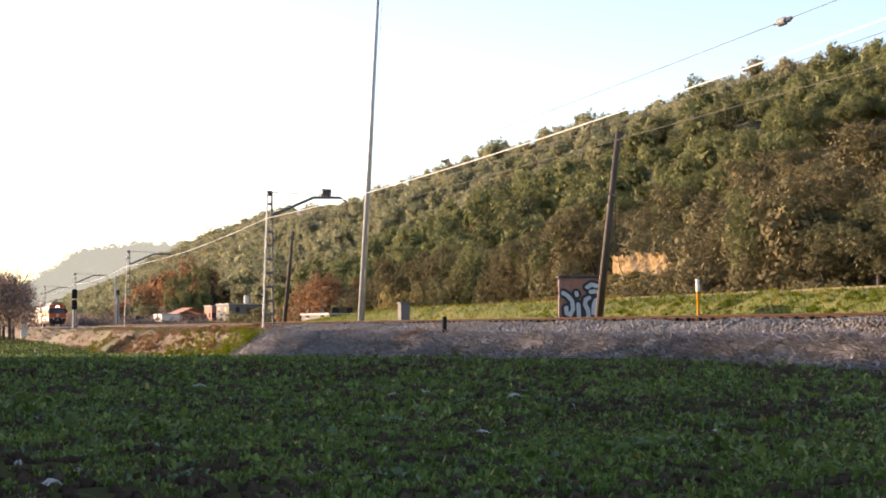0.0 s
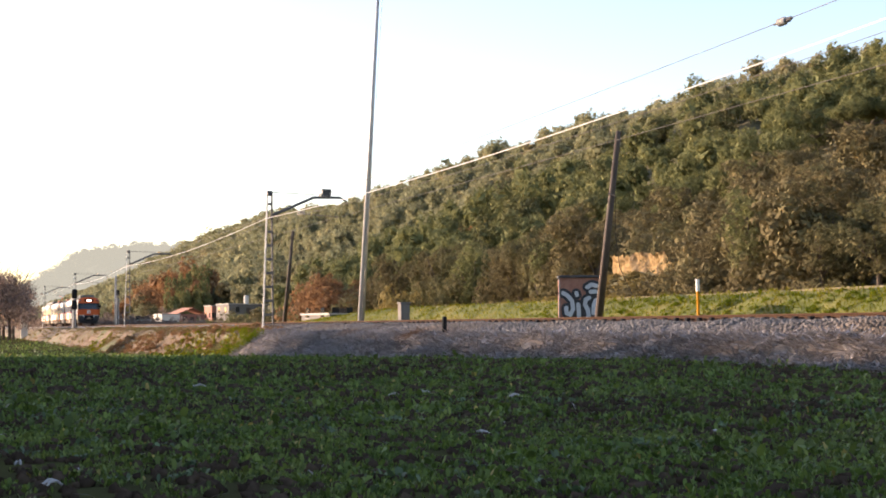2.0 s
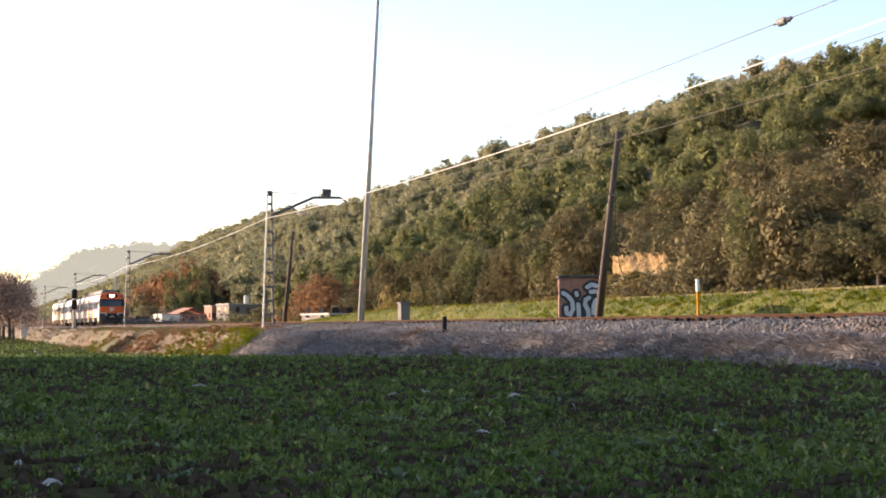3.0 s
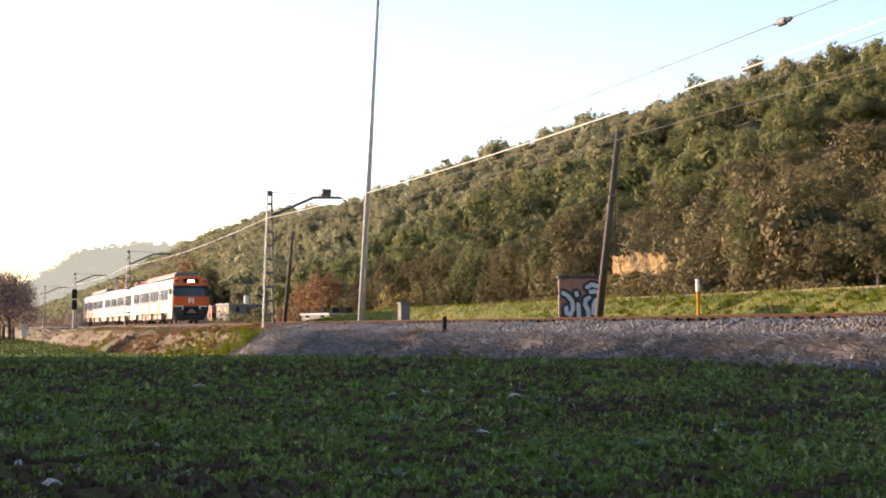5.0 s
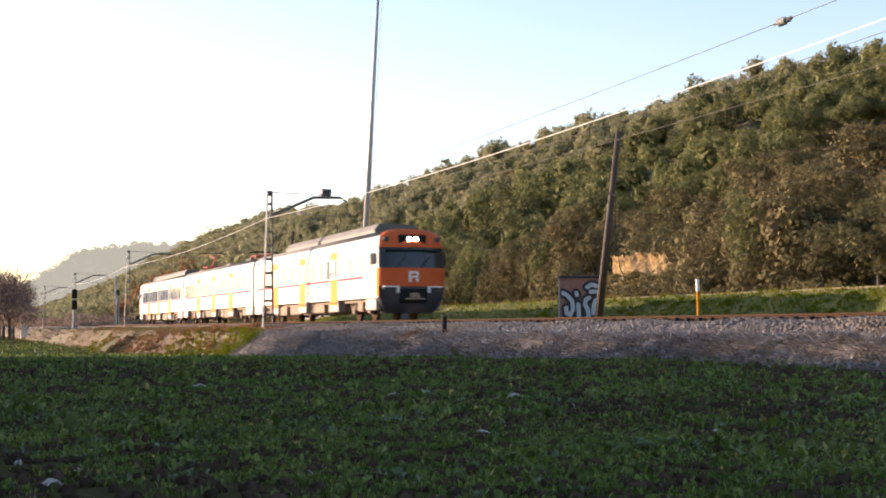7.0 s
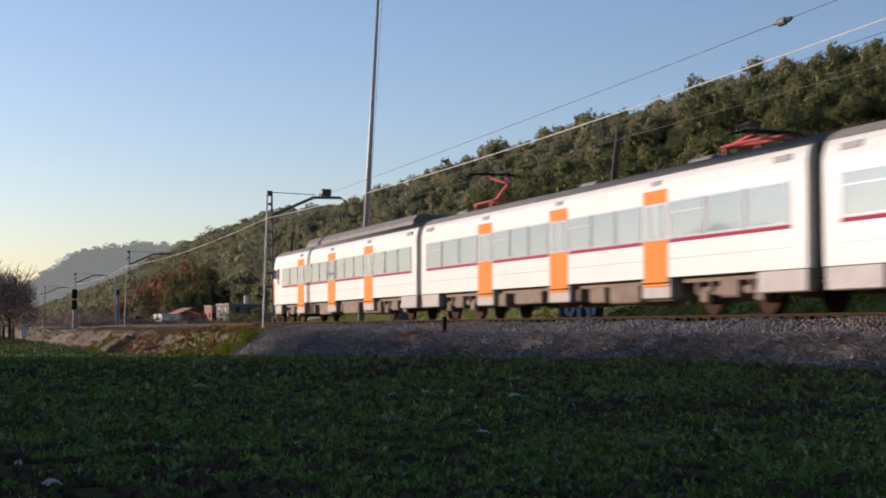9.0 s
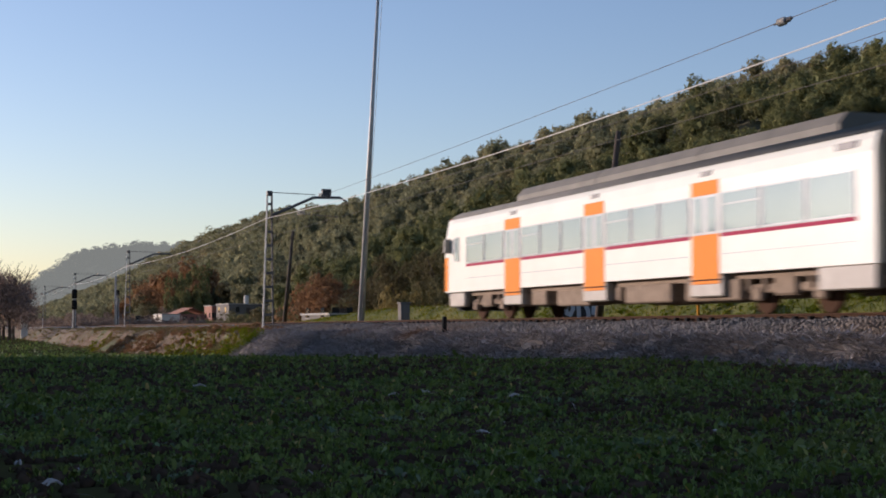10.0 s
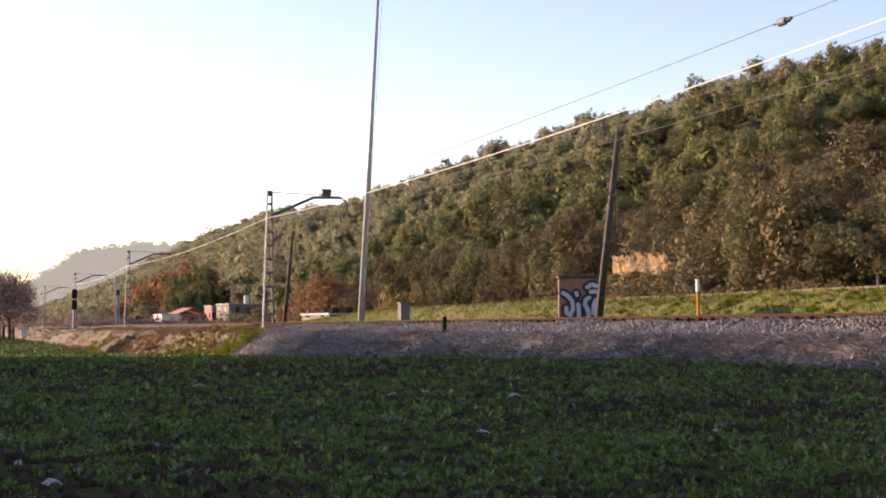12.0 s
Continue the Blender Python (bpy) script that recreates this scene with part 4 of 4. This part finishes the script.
for j, b in enumerate(blobs):
    bk, wh = bmesh.new(), bmesh.new()
    stroke(bk, b, 0.205, -0.01 - 0.006 * j)
    stroke(wh, b, 0.088, -0.06 - 0.006 * j)
    letter = part("painted_letter", bk, M_PAINT_K, hut, "black outline of a sprayed letter")
    part("letter_fill", wh, M_PAINT_W, letter, "silver fill of a sprayed letter")

# marker post, concrete pillar, short black post
x, y = -44.6, 25.0
z = float(ground_z(x, y))
mp = empty("marker_post", pose(x, y, z, 0, -2, 0), "orange pipeline marker post with a white top", "post")
part("shaft", boxed(-0.04, 0.04, -0.04, 0.04, -0.2, 1.5, 0.01), mat("orange plastic", [(0.42, 0.17, 0.004), (0.5, 0.21, 0.008)], 4, 0.8, spec=0.1), mp)
part("top", boxed(-0.055, 0.055, -0.055, 0.055, 1.5, 1.93, 0.015), M_WHITE, mp, "white plate top")
x, y = -73.2, 23.2
pil = empty("concrete_pillar", pose(x, y, float(ground_z(x, y))), "squat square concrete pillar", "pillar")
part("shaft", boxed(-0.3, 0.3, -0.25, 0.25, -0.2, 1.5, 0.03), M_OLDCONC, pil)
part("cap", boxed(-0.34, 0.34, -0.29, 0.29, 1.5, 1.6, 0.02), M_OLDCONC, pil)
x, y = -40.9, 14.25
bp = link("distance_post", boxed(-0.06, 0.06, -0.06, 0.06, -0.3, 0.52, 0.015), M_BLACK)
bp.matrix_basis = pose(x, y, 0.47)
tagged(bp, "short black post in the ballast", "post")

# line insulator in the messenger wire
ins = empty("line_insulator", pose(-28.9, TRACK_Y, 7.85), "ribbed white insulator hung in the wire", "insulator")
bm = bmesh.new()
for j in range(4):
    tube(bm, (-0.12 + 0.07 * j, 0, 0), (-0.065 + 0.07 * j, 0, 0), 0.1, 0.075, 14)
part("ribs", bm, M_CONC, ins)
bm = bmesh.new()
tube(bm, (-0.35, 0, 0), (0.4, 0, 0), 0.03, n=8)
tube(bm, (0.25, 0, 0), (0.4, 0, 0.02), 0.07, 0.03, n=8)
part("clamp", bm, M_DARK, ins)


# ---- signals far along the line ----
def signal(x, y, h, heads, k=1.0):
    s = empty("railway_signal", pose(x, y, float(ground_z(x, y))), "dark railway signal on a post beside the track", "signal", "signals")
    bm = tube(bmesh.new(), (0, 0, -0.3), (0, 0, h), 0.09, n=8)
    part("post", bm, M_DULLSTEEL, s)
    for z in heads:
        hd = part("head", boxed(-0.12, 0.12, -0.32 * k, 0.32 * k, z - 0.55 * k, z + 0.55 * k, 0.1 * k), M_BLACK, s)
        bm = bmesh.new()
        for dz in (-0.25 * k, 0.25 * k):
            tube(bm, (0.12, 0, z + dz), (0.35, 0, z + dz), 0.13 * k, n=10)
        part("hood", bm, M_BLACK, hd)
    part("ladder", boxed(-0.3, -0.24, -0.2, 0.2, 0, h * 0.8), M_STEEL, s)


signal(-177.0, 14.6, 4.6, (2.9, 4.2))
signal(-180.5, 20.1, 4.4, (4.2,), 0.6)
simple_pole("concrete_post", "grey concrete line post beside the track", -184.0, 20.2, (0.0, 0.0, 6.4), 0.16, 0.12, M_CONC)


# ---- small houses at the foot of the hill ----
M_PLASTER = mat("whitewashed plaster", [(0.6, 0.55, 0.47), (0.72, 0.67, 0.58)], 1.5, 0.9, bump=0.3)
M_TILE = mat("clay roof tiles", [(0.3, 0.12, 0.07), (0.4, 0.19, 0.11)], 3, 0.9, bump=0.5)


def house(x, y, w, d, h, wall, pitched, label):
    z = float(ground_z(x, y))
    o = empty("house", pose(x, y, z, 0, 0, 8), label, "house", "houses at the foot of the hill")
    part("wall", boxed(-w / 2, w / 2, -d / 2, d / 2, -1.0, h, 0.02), wall, o)
    if pitched:
        bm = bmesh.new()
        pr = [(-d / 2 - 0.3, h), (0, h + d * 0.22), (d / 2 + 0.3, h), (d / 2 + 0.3, h + 0.15), (0, h + d * 0.22 + 0.16), (-d / 2 - 0.3, h + 0.15)]
        r2 = [[bm.verts.new((xx, yy, zz)) for yy, zz in pr] for xx in (-w / 2 - 0.3, w / 2 + 0.3)]
        for q in range(6):
            bm.faces.new((r2[0][q], r2[0][(q + 1) % 6], r2[1][(q + 1) % 6], r2[1][q]))
        for r in r2:
            bm.faces.new(r)
        part("roof", bm, M_TILE, o)
    else:
        part("roof", boxed(-w / 2 - 0.15, w / 2 + 0.15, -d / 2 - 0.15, d / 2 + 0.15, h, h + 0.2, 0.03), M_CONC, o)
    for q in (-0.28, 0.24):
        wn2 = part("window", boxed(w * q - 0.45, w * q + 0.45, -d / 2 - 0.02, -d / 2 + 0.05, 1.0, 2.1), M_GLASS, o)
        part("window_sill", boxed(w * q - 0.55, w * q + 0.55, -d / 2 - 0.08, -d / 2, 0.92, 1.0), M_CONC, wn2)
        part("window", boxed(w / 2 - 0.05, w / 2 + 0.02, d * q - 0.4, d * q + 0.4, 1.0, 2.1), M_GLASS, o)
    part("door", boxed(w / 2 - 0.05, w / 2 + 0.03, -0.45, 0.45, 0, 2.0, 0.01), M_WOOD, o)


house(-300, 43.4, 6, 3.8, 3.3, M_PLASTER, False, "low whitewashed house at the foot of the hill")
house(-306, 48.6, 7, 5.6, 2.6, M_BRICK, True, "low brick house with a clay tile roof")
house(-297, 52.4, 5, 1.9, 3.4, M_BRICK, False, "small flat-roofed outbuilding painted red")
house(-290, 57.2, 8, 8.2, 2.6, M_OLDCONC, False, "low grey concrete shed with a flat roof")
house(-232, 29.4, 3, 2.6, 1.3, M_PLASTER, False, "tiny white shed beyond the track")
house(-150, 39.0, 8, 3, 1.3, M_OLDCONC, False, "long low concrete wall building")
x, y = -287.0, 57.5
tank = empty("water_tank", pose(x, y, float(ground_z(-290, 57.2)) + 2.8), "white upright water tank on a shed roof", "tank")
part("drum", tube(bmesh.new(), (0, 0, 0), (0, 0, 1.5), 0.55, 0.55, 16), M_PLASTER, tank)
part("lid", tube(bmesh.new(), (0, 0, 1.5), (0, 0, 1.65), 0.5, 0.2, 16), M_PLASTER, tank)
pr2 = link("gate_pier", boxed(-0.4, 0.4, -0.5, 0.5, -1.5, 2.4, 0.03), M_PLASTER)
pr2.matrix_basis = pose(-232, 11.6, 0.5)
tagged(pr2, "pale plastered pier beside the bare trees", "pier")
places = [(rng.uniform(-285, -230), rng.uniform(40, 52), rng.uniform(0.6, 1.5)) for _ in range(60)]
scatter("scrub", places, scrub_t, M_PINE, "dark green hedge before the houses", rng, category="shrubs")

# ochre earth bank cut into the foot of the hill
M_CLAY = mat("ochre clay", [(0.15, 0.092, 0.034), (0.25, 0.16, 0.06), (0.36, 0.24, 0.095)], 2.6, 0.95, bump=1, bump_scale=6, coords="World", second=((0.11, 0.075, 0.035), 0.9, 0.5, 0.62), stretch=(1, 1, 0.35))
n, m = 70, 30
P = []
for a in np.linspace(0, 1, n):
    x = -95.0 + 10.0 * a
    edge = min(1.0, 3.2 * math.sin(math.pi * a)) ** 0.6
    rim = 1 + 0.14 * float(lumps(x, 0 * x, 4.3, 3)) + 0.05 * float(lumps(x, 0 * x, 1.1, 7)) + 0.03 * rng.normal()
    groove = 0.07 * float(lumps(x * 1.4, 0 * x, 1.9, 8)) + 0.05 * float(lumps(x * 3, 0 * x, 1.1, 4))
    for b in np.linspace(0, 1, m):
        zz = 3.3 + b * (2.35 * edge * rim + 0.1)
        yy = 44.6 + 1.9 * (1 - (1 - b) ** 2) * (1 - 0.5 * b) + groove * min(1, 2.5 * b) + 0.05 * rng.normal() + 0.12 * float(lumps(x, b * 4, 1.6, 2)) + 1.4 * (1 - edge)
        P.append((x, yy, zz))
i = np.arange(n * m).reshape(n, m)
tagged(mesh_np("earth_bank", P, np.stack([i[:-1, :-1], i[1:, :-1], i[1:, 1:], i[:-1, 1:]], -1).reshape(-1, 4), M_CLAY), "eroded ochre earth bank cut into the hill", "earth bank")
places = [(rng.uniform(-97, -84), rng.uniform(50, 54), rng.uniform(1.2, 2.0)) for _ in range(22)] + [(rng.uniform(-84.5, -73), rng.uniform(43.5, 50), rng.uniform(1.1, 2.1)) for _ in range(34)]
scatter("scrub", places, scrub_t, M_OAK, "brownish scrub above the earth bank", rng, category="shrubs")

places = [(-95.5 + 11.5 * q + rng.normal() * 0.3, 46.0 + rng.uniform(0, 0.9), rng.uniform(0.35, 0.8)) for q in np.linspace(0, 1, 34)]
scatter("scrub", places, scrub_t, M_OAK, "brownish scrub hanging over the earth bank", rng, (0.9, 1.4), "shrubs", 0.1)
places = [(rng.uniform(-101, -79), rng.uniform(38, 45.2), rng.uniform(0.35, 0.8)) for _ in range(420)]
scatter("dry_grass", places, weed_t, M_OLIVE, "dry yellow grass below the earth bank", rng, (0.5, 0.9), "grass")
places = [(rng.uniform(-150, -45), rng.uniform(38.5, 44.0), rng.uniform(0.3, 0.7)) for _ in range(260)]
scatter("dry_grass", places, weed_t, M_GRASS, "yellow-green grass along the foot of the hill", rng, (0.5, 0.9), "grass")

# ---- the field crop ----
M_CROP = mat("field crop leaves", [(0.066, 0.108, 0.019), (0.105, 0.158, 0.028), (0.16, 0.2, 0.044)], 1.1, 0.6, island=0.5, coords="World", leafy=0.32, spec=0.35, second=((0.12, 0.15, 0.035), 0.35, 0.55, 0.75))
M_CROP_Y = mat("yellowed crop leaves", [(0.3, 0.25, 0.05), (0.4, 0.3, 0.08)], 3, 0.7, island=0.3, coords="World", leafy=0.2)
M_STRAW = mat("frosted straw", [(0.22, 0.195, 0.175), (0.36, 0.335, 0.32)], 0.8, 0.9, island=0.35, coords="World", leafy=0.15, spec=0.2, second=((0.26, 0.15, 0.08), 0.25, 0.62, 0.75))


def blades(px, py, length, width, rise, rng, name, material, label, category, droop=0.5, short=False):
    """Leaves or blades of two quads each, rooted at px, py."""
    n = len(px)
    a = rng.uniform(0, 2 * np.pi, n)
    d = np.stack([np.cos(a), np.sin(a), np.zeros(n)], 1)
    side = np.stack([-np.sin(a), np.cos(a), rng.normal(size=n) * 0.25], 1)
    root = np.stack([px, py, ground_z(px, py)], 1)
    L, Wd, up = length[:, None], width[:, None], rise[:, None]
    z = np.array([[0, 0, 1.0]])
    p1 = root + d * L * 0.45 * (1 - up * 0.5) + z * L * 0.7 * up
    p2 = root + d * L * (1 - up * 0.5) + z * L * up * (1 - droop * rng.uniform(0, 1, (n, 1))) + z * 0.01
    v = np.stack([root - side * Wd * 0.12, root + side * Wd * 0.12, p1 + side * Wd * 0.5, p1 - side * Wd * 0.5, p2 + side * Wd * 0.3, p2 - side * Wd * 0.3], 1).reshape(-1, 3)
    k = np.arange(n)[:, None] * 6
    f = np.stack([k + np.array([[0, 1, 2, 3]]), k + np.array([[3, 2, 4, 5]])], 1).reshape(-1, 4)
    if short:      # far off: one bent-over quad a blade
        v = np.stack([root - side * Wd * 0.25, root + side * Wd * 0.25, p2 + side * Wd * 0.5, p2 - side * Wd * 0.5], 1).reshape(-1, 3)
        f = np.arange(4 * n).reshape(-1, 4)
    return tagged(mesh_np(name, v, f, material), label, category, kind="stuff")


def field_points(n, z0, z1, rng):
    """Points of the field in the wedge before the camera, denser close by."""
    Zf = np.sqrt(rng.uniform(z0 ** 2, z1 ** 2, n))
    Xf = rng.uniform(-0.36, 0.36, n) * Zf
    c, s = math.cos(HEADING), math.sin(HEADING)
    x, y = -Zf * c + Xf * s, Zf * s + Xf * c
    keep = y < foot_y(x) + 0.2
    return x[keep], y[keep]


def crop(n, z0, z1, leaves, size, rng):
    x, y = field_points(n, z0, z1, rng)
    bare = 0.5 * lumps(x, y * 1.6, 2.3, 5) + 0.7 * lumps(x, y, 0.7, 2) + 0.4 * lumps(x, y, 9, 7)
    bare = bare - 0.9 * np.exp(-((x + 6.3) / 1.5) ** 2 - (y / 0.8) ** 2)
    keep = bare > -0.12 + 0.3 * rng.normal(size=len(x))
    x, y = x[keep], y[keep]
    big = np.exp(0.35 * rng.normal(size=len(x))) * (1 + 0.35 * lumps(x, y, 3.5, 4))
    X, Y, S = (np.repeat(q, leaves) for q in (x, y, big))
    X, Y = X + rng.normal(size=len(X)) * 0.03, Y + rng.normal(size=len(Y)) * 0.03
    L = size * S * rng.uniform(0.5, 1.2, len(X))
    yel = rng.uniform(0, 1, len(X)) < 0.012
    for q, name, m, label in ((~yel, "field_crop", M_CROP, "low green leafy crop covering the field"), (yel, "yellowed_leaves", M_CROP_Y, "yellowed leaves among the crop")):
        blades(X[q], Y[q], L[q], L[q] * rng.uniform(0.35, 0.8, q.sum()), rng.uniform(0.45, 1.25, q.sum()), rng, name, m, label, "crop", short=z0 > 12)


crop(19000, 4.2, 9, 9, 0.02, rng)
crop(26000, 9, 18, 5, 0.028, rng)
crop(17000, 18, 34, 4, 0.046, rng)
crop(18000, 34, 70, 3, 0.065, rng)
crop(24000, 70, 160, 3, 0.1, rng)
crop(9000, 160, 300, 3, 0.17, rng)
crop(600, 4.2, 14, 9, 0.036, rng)

# broad-leaved plants among the crop
M_BROAD = mat("frosted broad leaves", [(0.075, 0.12, 0.05), (0.12, 0.17, 0.08)], 6, 0.6, island=0.4, coords="World", leafy=0.15, spec=0.35, second=((0.2, 0.23, 0.2), 9.0, 0.6, 0.75))
x, y = field_points(260, 4.4, 13, rng)
keep = (lumps(x, y, 2.4, 8) > 0.1)
x, y = np.repeat(x[keep], 13), np.repeat(y[keep], 13)
L = rng.uniform(0.02, 0.055, len(x))
blades(x + rng.normal(size=len(x)) * 0.03, y + rng.normal(size=len(x)) * 0.03, L, L * rng.uniform(0.5, 0.8, len(x)), rng.uniform(0.4, 1.1, len(x)), rng, "broad_leaves", M_BROAD, "frosted blue-green broad-leaved plants in the field", "crop")

# scraps of straw and frosted dead stems lying between the plants
x, y = field_points(520, 4.2, 16, rng)
keep = lumps(x, y, 2.9, 3) > -0.1
x, y = x[keep], y[keep]
n = len(x)
blades(x, y, rng.uniform(0.03, 0.11, n), rng.uniform(0.004, 0.009, n), rng.uniform(0.1, 0.5, n), rng, "straw_scraps", M_STRAW, "bleached straw scraps lying on the soil", "straw", 0.8)

# frosted grass on the bank
def bank_blades(n, x, name, material, label, rise):
    f0 = foot_y(x)
    y = f0 - 0.1 + (np.where(x < -70, 15.6, 14.5) - f0) * rng.uniform(0, 1, n)
    keep = lumps(x, y, 1.6, 2) + 0.5 * lumps(x, y, 0.6, 6) > -0.6
    x, y = x[keep], y[keep]
    n = len(x)
    blades(x, y, rng.uniform(0.15, 0.42, n), rng.uniform(0.012, 0.035, n), rise + 0.55 * rng.uniform(0, 1, n) ** 2.5, rng, name, material, label, "grass", 0.9, True)


bank_blades(62000, -12 - 55 * rng.uniform(0, 1, 62000) ** 1.3, "bank_grass", M_STRAW, "frosted straw-coloured grass on the bank", 0.08)
M_RUSTGRASS = mat("rusty dry grass", [(0.12, 0.085, 0.035), (0.22, 0.13, 0.055), (0.28, 0.2, 0.1)], 0.5, 0.9, island=0.35, coords="World", leafy=0.3, spec=0.2, second=((0.12, 0.14, 0.03), 0.16, 0.5, 0.64))
bank_blades(30000, -66 - 90 * rng.uniform(0, 1, 30000) ** 1.3, "dry_bank_grass", M_RUSTGRASS, "rusty and olive dry grass on the bank", 0.25)
# matted tussocks on the bank
places = [(x, float(foot_y(x)) + rng.uniform(0.2, 1.5), rng.uniform(0.1, 0.22)) for x in -15 - 45 * rng.uniform(0, 1, 70) ** 1.2]
scatter("grass_tussocks", places, weed_t, M_STRAW, "matted pale tussocks on the bank", rng, (0.5, 0.9), "grass")
# green bush and brambles on the verge
places = [(-66 + rng.normal() * 1.2, 13.0 + rng.normal() * 0.35, rng.uniform(0.3, 0.55)) for _ in range(14)]
scatter("green_bush", places, scrub_t, M_SHRUB, "bright green leafy bush on the verge", rng, (0.8, 1.2), "shrubs")
places = [(x, float(foot_y(x)) + rng.uniform(0.1, 1.8), rng.uniform(0.15, 0.42)) for x in rng.uniform(-112, -66, 200)]
scatter("bramble", places, weed_t, M_RUSSET, "reddish-brown brambles on the verge", rng, (0.6, 1.0), "shrubs")
places = [(x, float(foot_y(x)) + rng.uniform(-0.6, 0.7), rng.uniform(0.12, 0.36)) for x in np.concatenate([rng.uniform(-90, -66, 170), rng.uniform(-135, -118, 80)])]
scatter("verge_weeds", places, weed_t, M_GRASS, "yellow-green weeds along the edge of the field", rng, (0.6, 1.0), "shrubs")
places = [(x, rng.uniform(float(foot_y(x)), 15.3), rng.uniform(0.12, 0.34)) for x in rng.uniform(-230, -70, 520)]
scatter("dry_tufts", places, weed_t, M_OLIVE, "dry tan tufts covering the embankment", rng, (0.4, 0.8), "shrubs")
# green bank beyond the track, with the road's pale edge on its crest
bm = bmesh.new()
rows = []
for x in np.arange(-112, -20, 3.0):
    z = float(ground_z(x, 33.9))
    rows.append([(x, 33.7, z - 0.2), (x, 33.72, z + 0.05), (x, 34.0, z + 0.05), (x, 34.02, z - 0.2)])
edge = link("road_edge", strip(bm, rows), M_ROAD)
tagged(edge, "pale low edge of the road on the bank", "road edge", kind="structure")
n = 75000
x = -30 - 130 * rng.uniform(0, 1, n) ** 1.2
y = rng.uniform(23.5, 33.3, n)
blades(x, y, rng.uniform(0.1, 0.28, n), rng.uniform(0.02, 0.05, n), rng.uniform(0.4, 1.0, n), rng, "verge_grass", M_GRASS, "fresh green grass and weeds on the far bank", "grass", 0.4, True)
places = [(rng.uniform(-78, -35), rng.uniform(29.5, 33.0), rng.uniform(0.12, 0.3)) for _ in range(520)]
scatter("bank_weeds", places, weed_t, M_SHRUB, "lush green weeds on the far bank", rng, (0.5, 0.9), "shrubs")


# ---- ballast stones and soil clods ----
def stones(name, n, rng, x0, x1, y0, y1, size, label, material=M_BALLAST, category="ballast", at=None):
    base = np.array([(sx, sy, sz) for sx in (-1, 1) for sy in (-1, 1) for sz in (-1, 1)], float)
    faces = np.array([[0, 1, 3, 2], [4, 6, 7, 5], [0, 4, 5, 1], [2, 3, 7, 6], [0, 2, 6, 4], [1, 5, 7, 3]])
    x, y = x0 + (x1 - x0) * rng.uniform(0, 1, n) ** 1.3, rng.uniform(y0, y1, n)
    if at is not None:
        x, y = at
        n = len(x)
    v = base[None] * (1 + 0.35 * rng.normal(size=(n, 8, 3)))
    ax = rng.normal(size=(n, 3, 3))
    q, _ = np.linalg.qr(ax)
    v = np.einsum("nij,nkj->nki", q, v) * (size * rng.uniform(0.6, 1.3, n))[:, None, None]
    v += np.stack([x, y, ground_z(x, y) + size * 0.25], 1)[:, None]
    f = (faces[None] + 8 * np.arange(n)[:, None, None]).reshape(-1, 4)
    return tagged(mesh_np(name, v.reshape(-1, 3), f, material), label, category, kind="stuff")


stones("ballast_stones", 30000, rng, -14, -75, 14.1, 17.25, 0.024, "loose grey ballast stones")
stones("ballast_stones", 3000, rng, -14, -60, 19.5, 22.4, 0.03, "loose grey ballast stones")

M_CLOD = mat("dark damp soil clods", [(0.045, 0.032, 0.022), (0.085, 0.06, 0.04)], 6, 1.0, bump=0.5, coords="World", island=0.3, spec=0.0)
stones("soil_clods", 0, rng, 0, 0, 0, 0, 0.018, "crumbled brown soil between the plants", M_CLOD, "soil", field_points(4500, 4.2, 13, rng))
stones("soil_clods", 0, rng, 0, 0, 0, 0, 0.03, "crumbled brown soil between the plants", M_CLOD, "soil", field_points(3000, 13, 30, rng))
M_STALK = mat("bleached dry stalk", [(0.36, 0.34, 0.32), (0.5, 0.48, 0.46)], 5, 0.8, bump=0.3)


def dry_stalk(x, y, r, seed):
    g = random.Random(seed)
    st = empty("dry_stalk", pose(x, y, float(ground_z(x, y)), 0, 0, g.uniform(0, 360)), "bleached dry plant stalk lying on the soil", "stalk", "dry stalks in the field")
    for k in range(3):
        a = g.uniform(-0.8, 0.8)
        pts = [(r * q * math.cos(a) - r * 0.5, r * q * math.sin(a) * (1 - 0.5 * q), 0.012 + r * 0.28 * math.sin(3.0 * q) * g.uniform(0.5, 1)) for q in np.linspace(0, 1, 6)]
        part("stem", rope(bmesh.new(), pts, r * 0.05, 6), M_STALK, st)


for k, (x, y, r) in enumerate(((-6.05, 0.42, 0.1), (-8.2, 3.1, 0.1), (-7.0, 0.32, 0.08), (-12.6, 3.9, 0.14), (-13.2, 4.4, 0.14), (-12.1, 4.9, 0.14), (-8.0, 4.6, 0.09), (-14.0, 9.6, 0.1), (-15.5, 2.6, 0.16), (-6.4, 4.2, 0.07))):
    dry_stalk(x, y, r, k)

# ---- sleepers: the nearest as pieces ----
bm = bmesh.new()
box(bm, -0.12, 0.12, -1.3, 1.3, 0.62, 0.80, 0.02)
sl = part("sleeper", bm, M_CONC, track)
yc = -(GAUGE / 2 + 0.036) - 0.12
clips = boxed(-0.07, 0.07, yc - 0.06, yc + 0.06, 0.795, 0.9, 0.015)
cl = part("clip", clips, M_BLACK, sl)
sl.location.x = -12.0
for q in range(1, 290):
    o = new("sleeper", sl.data)
    o.parent = track
    o.location.x = -12.0 - 0.6 * q
    if q < 120:
        c = new("clip", cl.data)
        c.parent = o

motions()
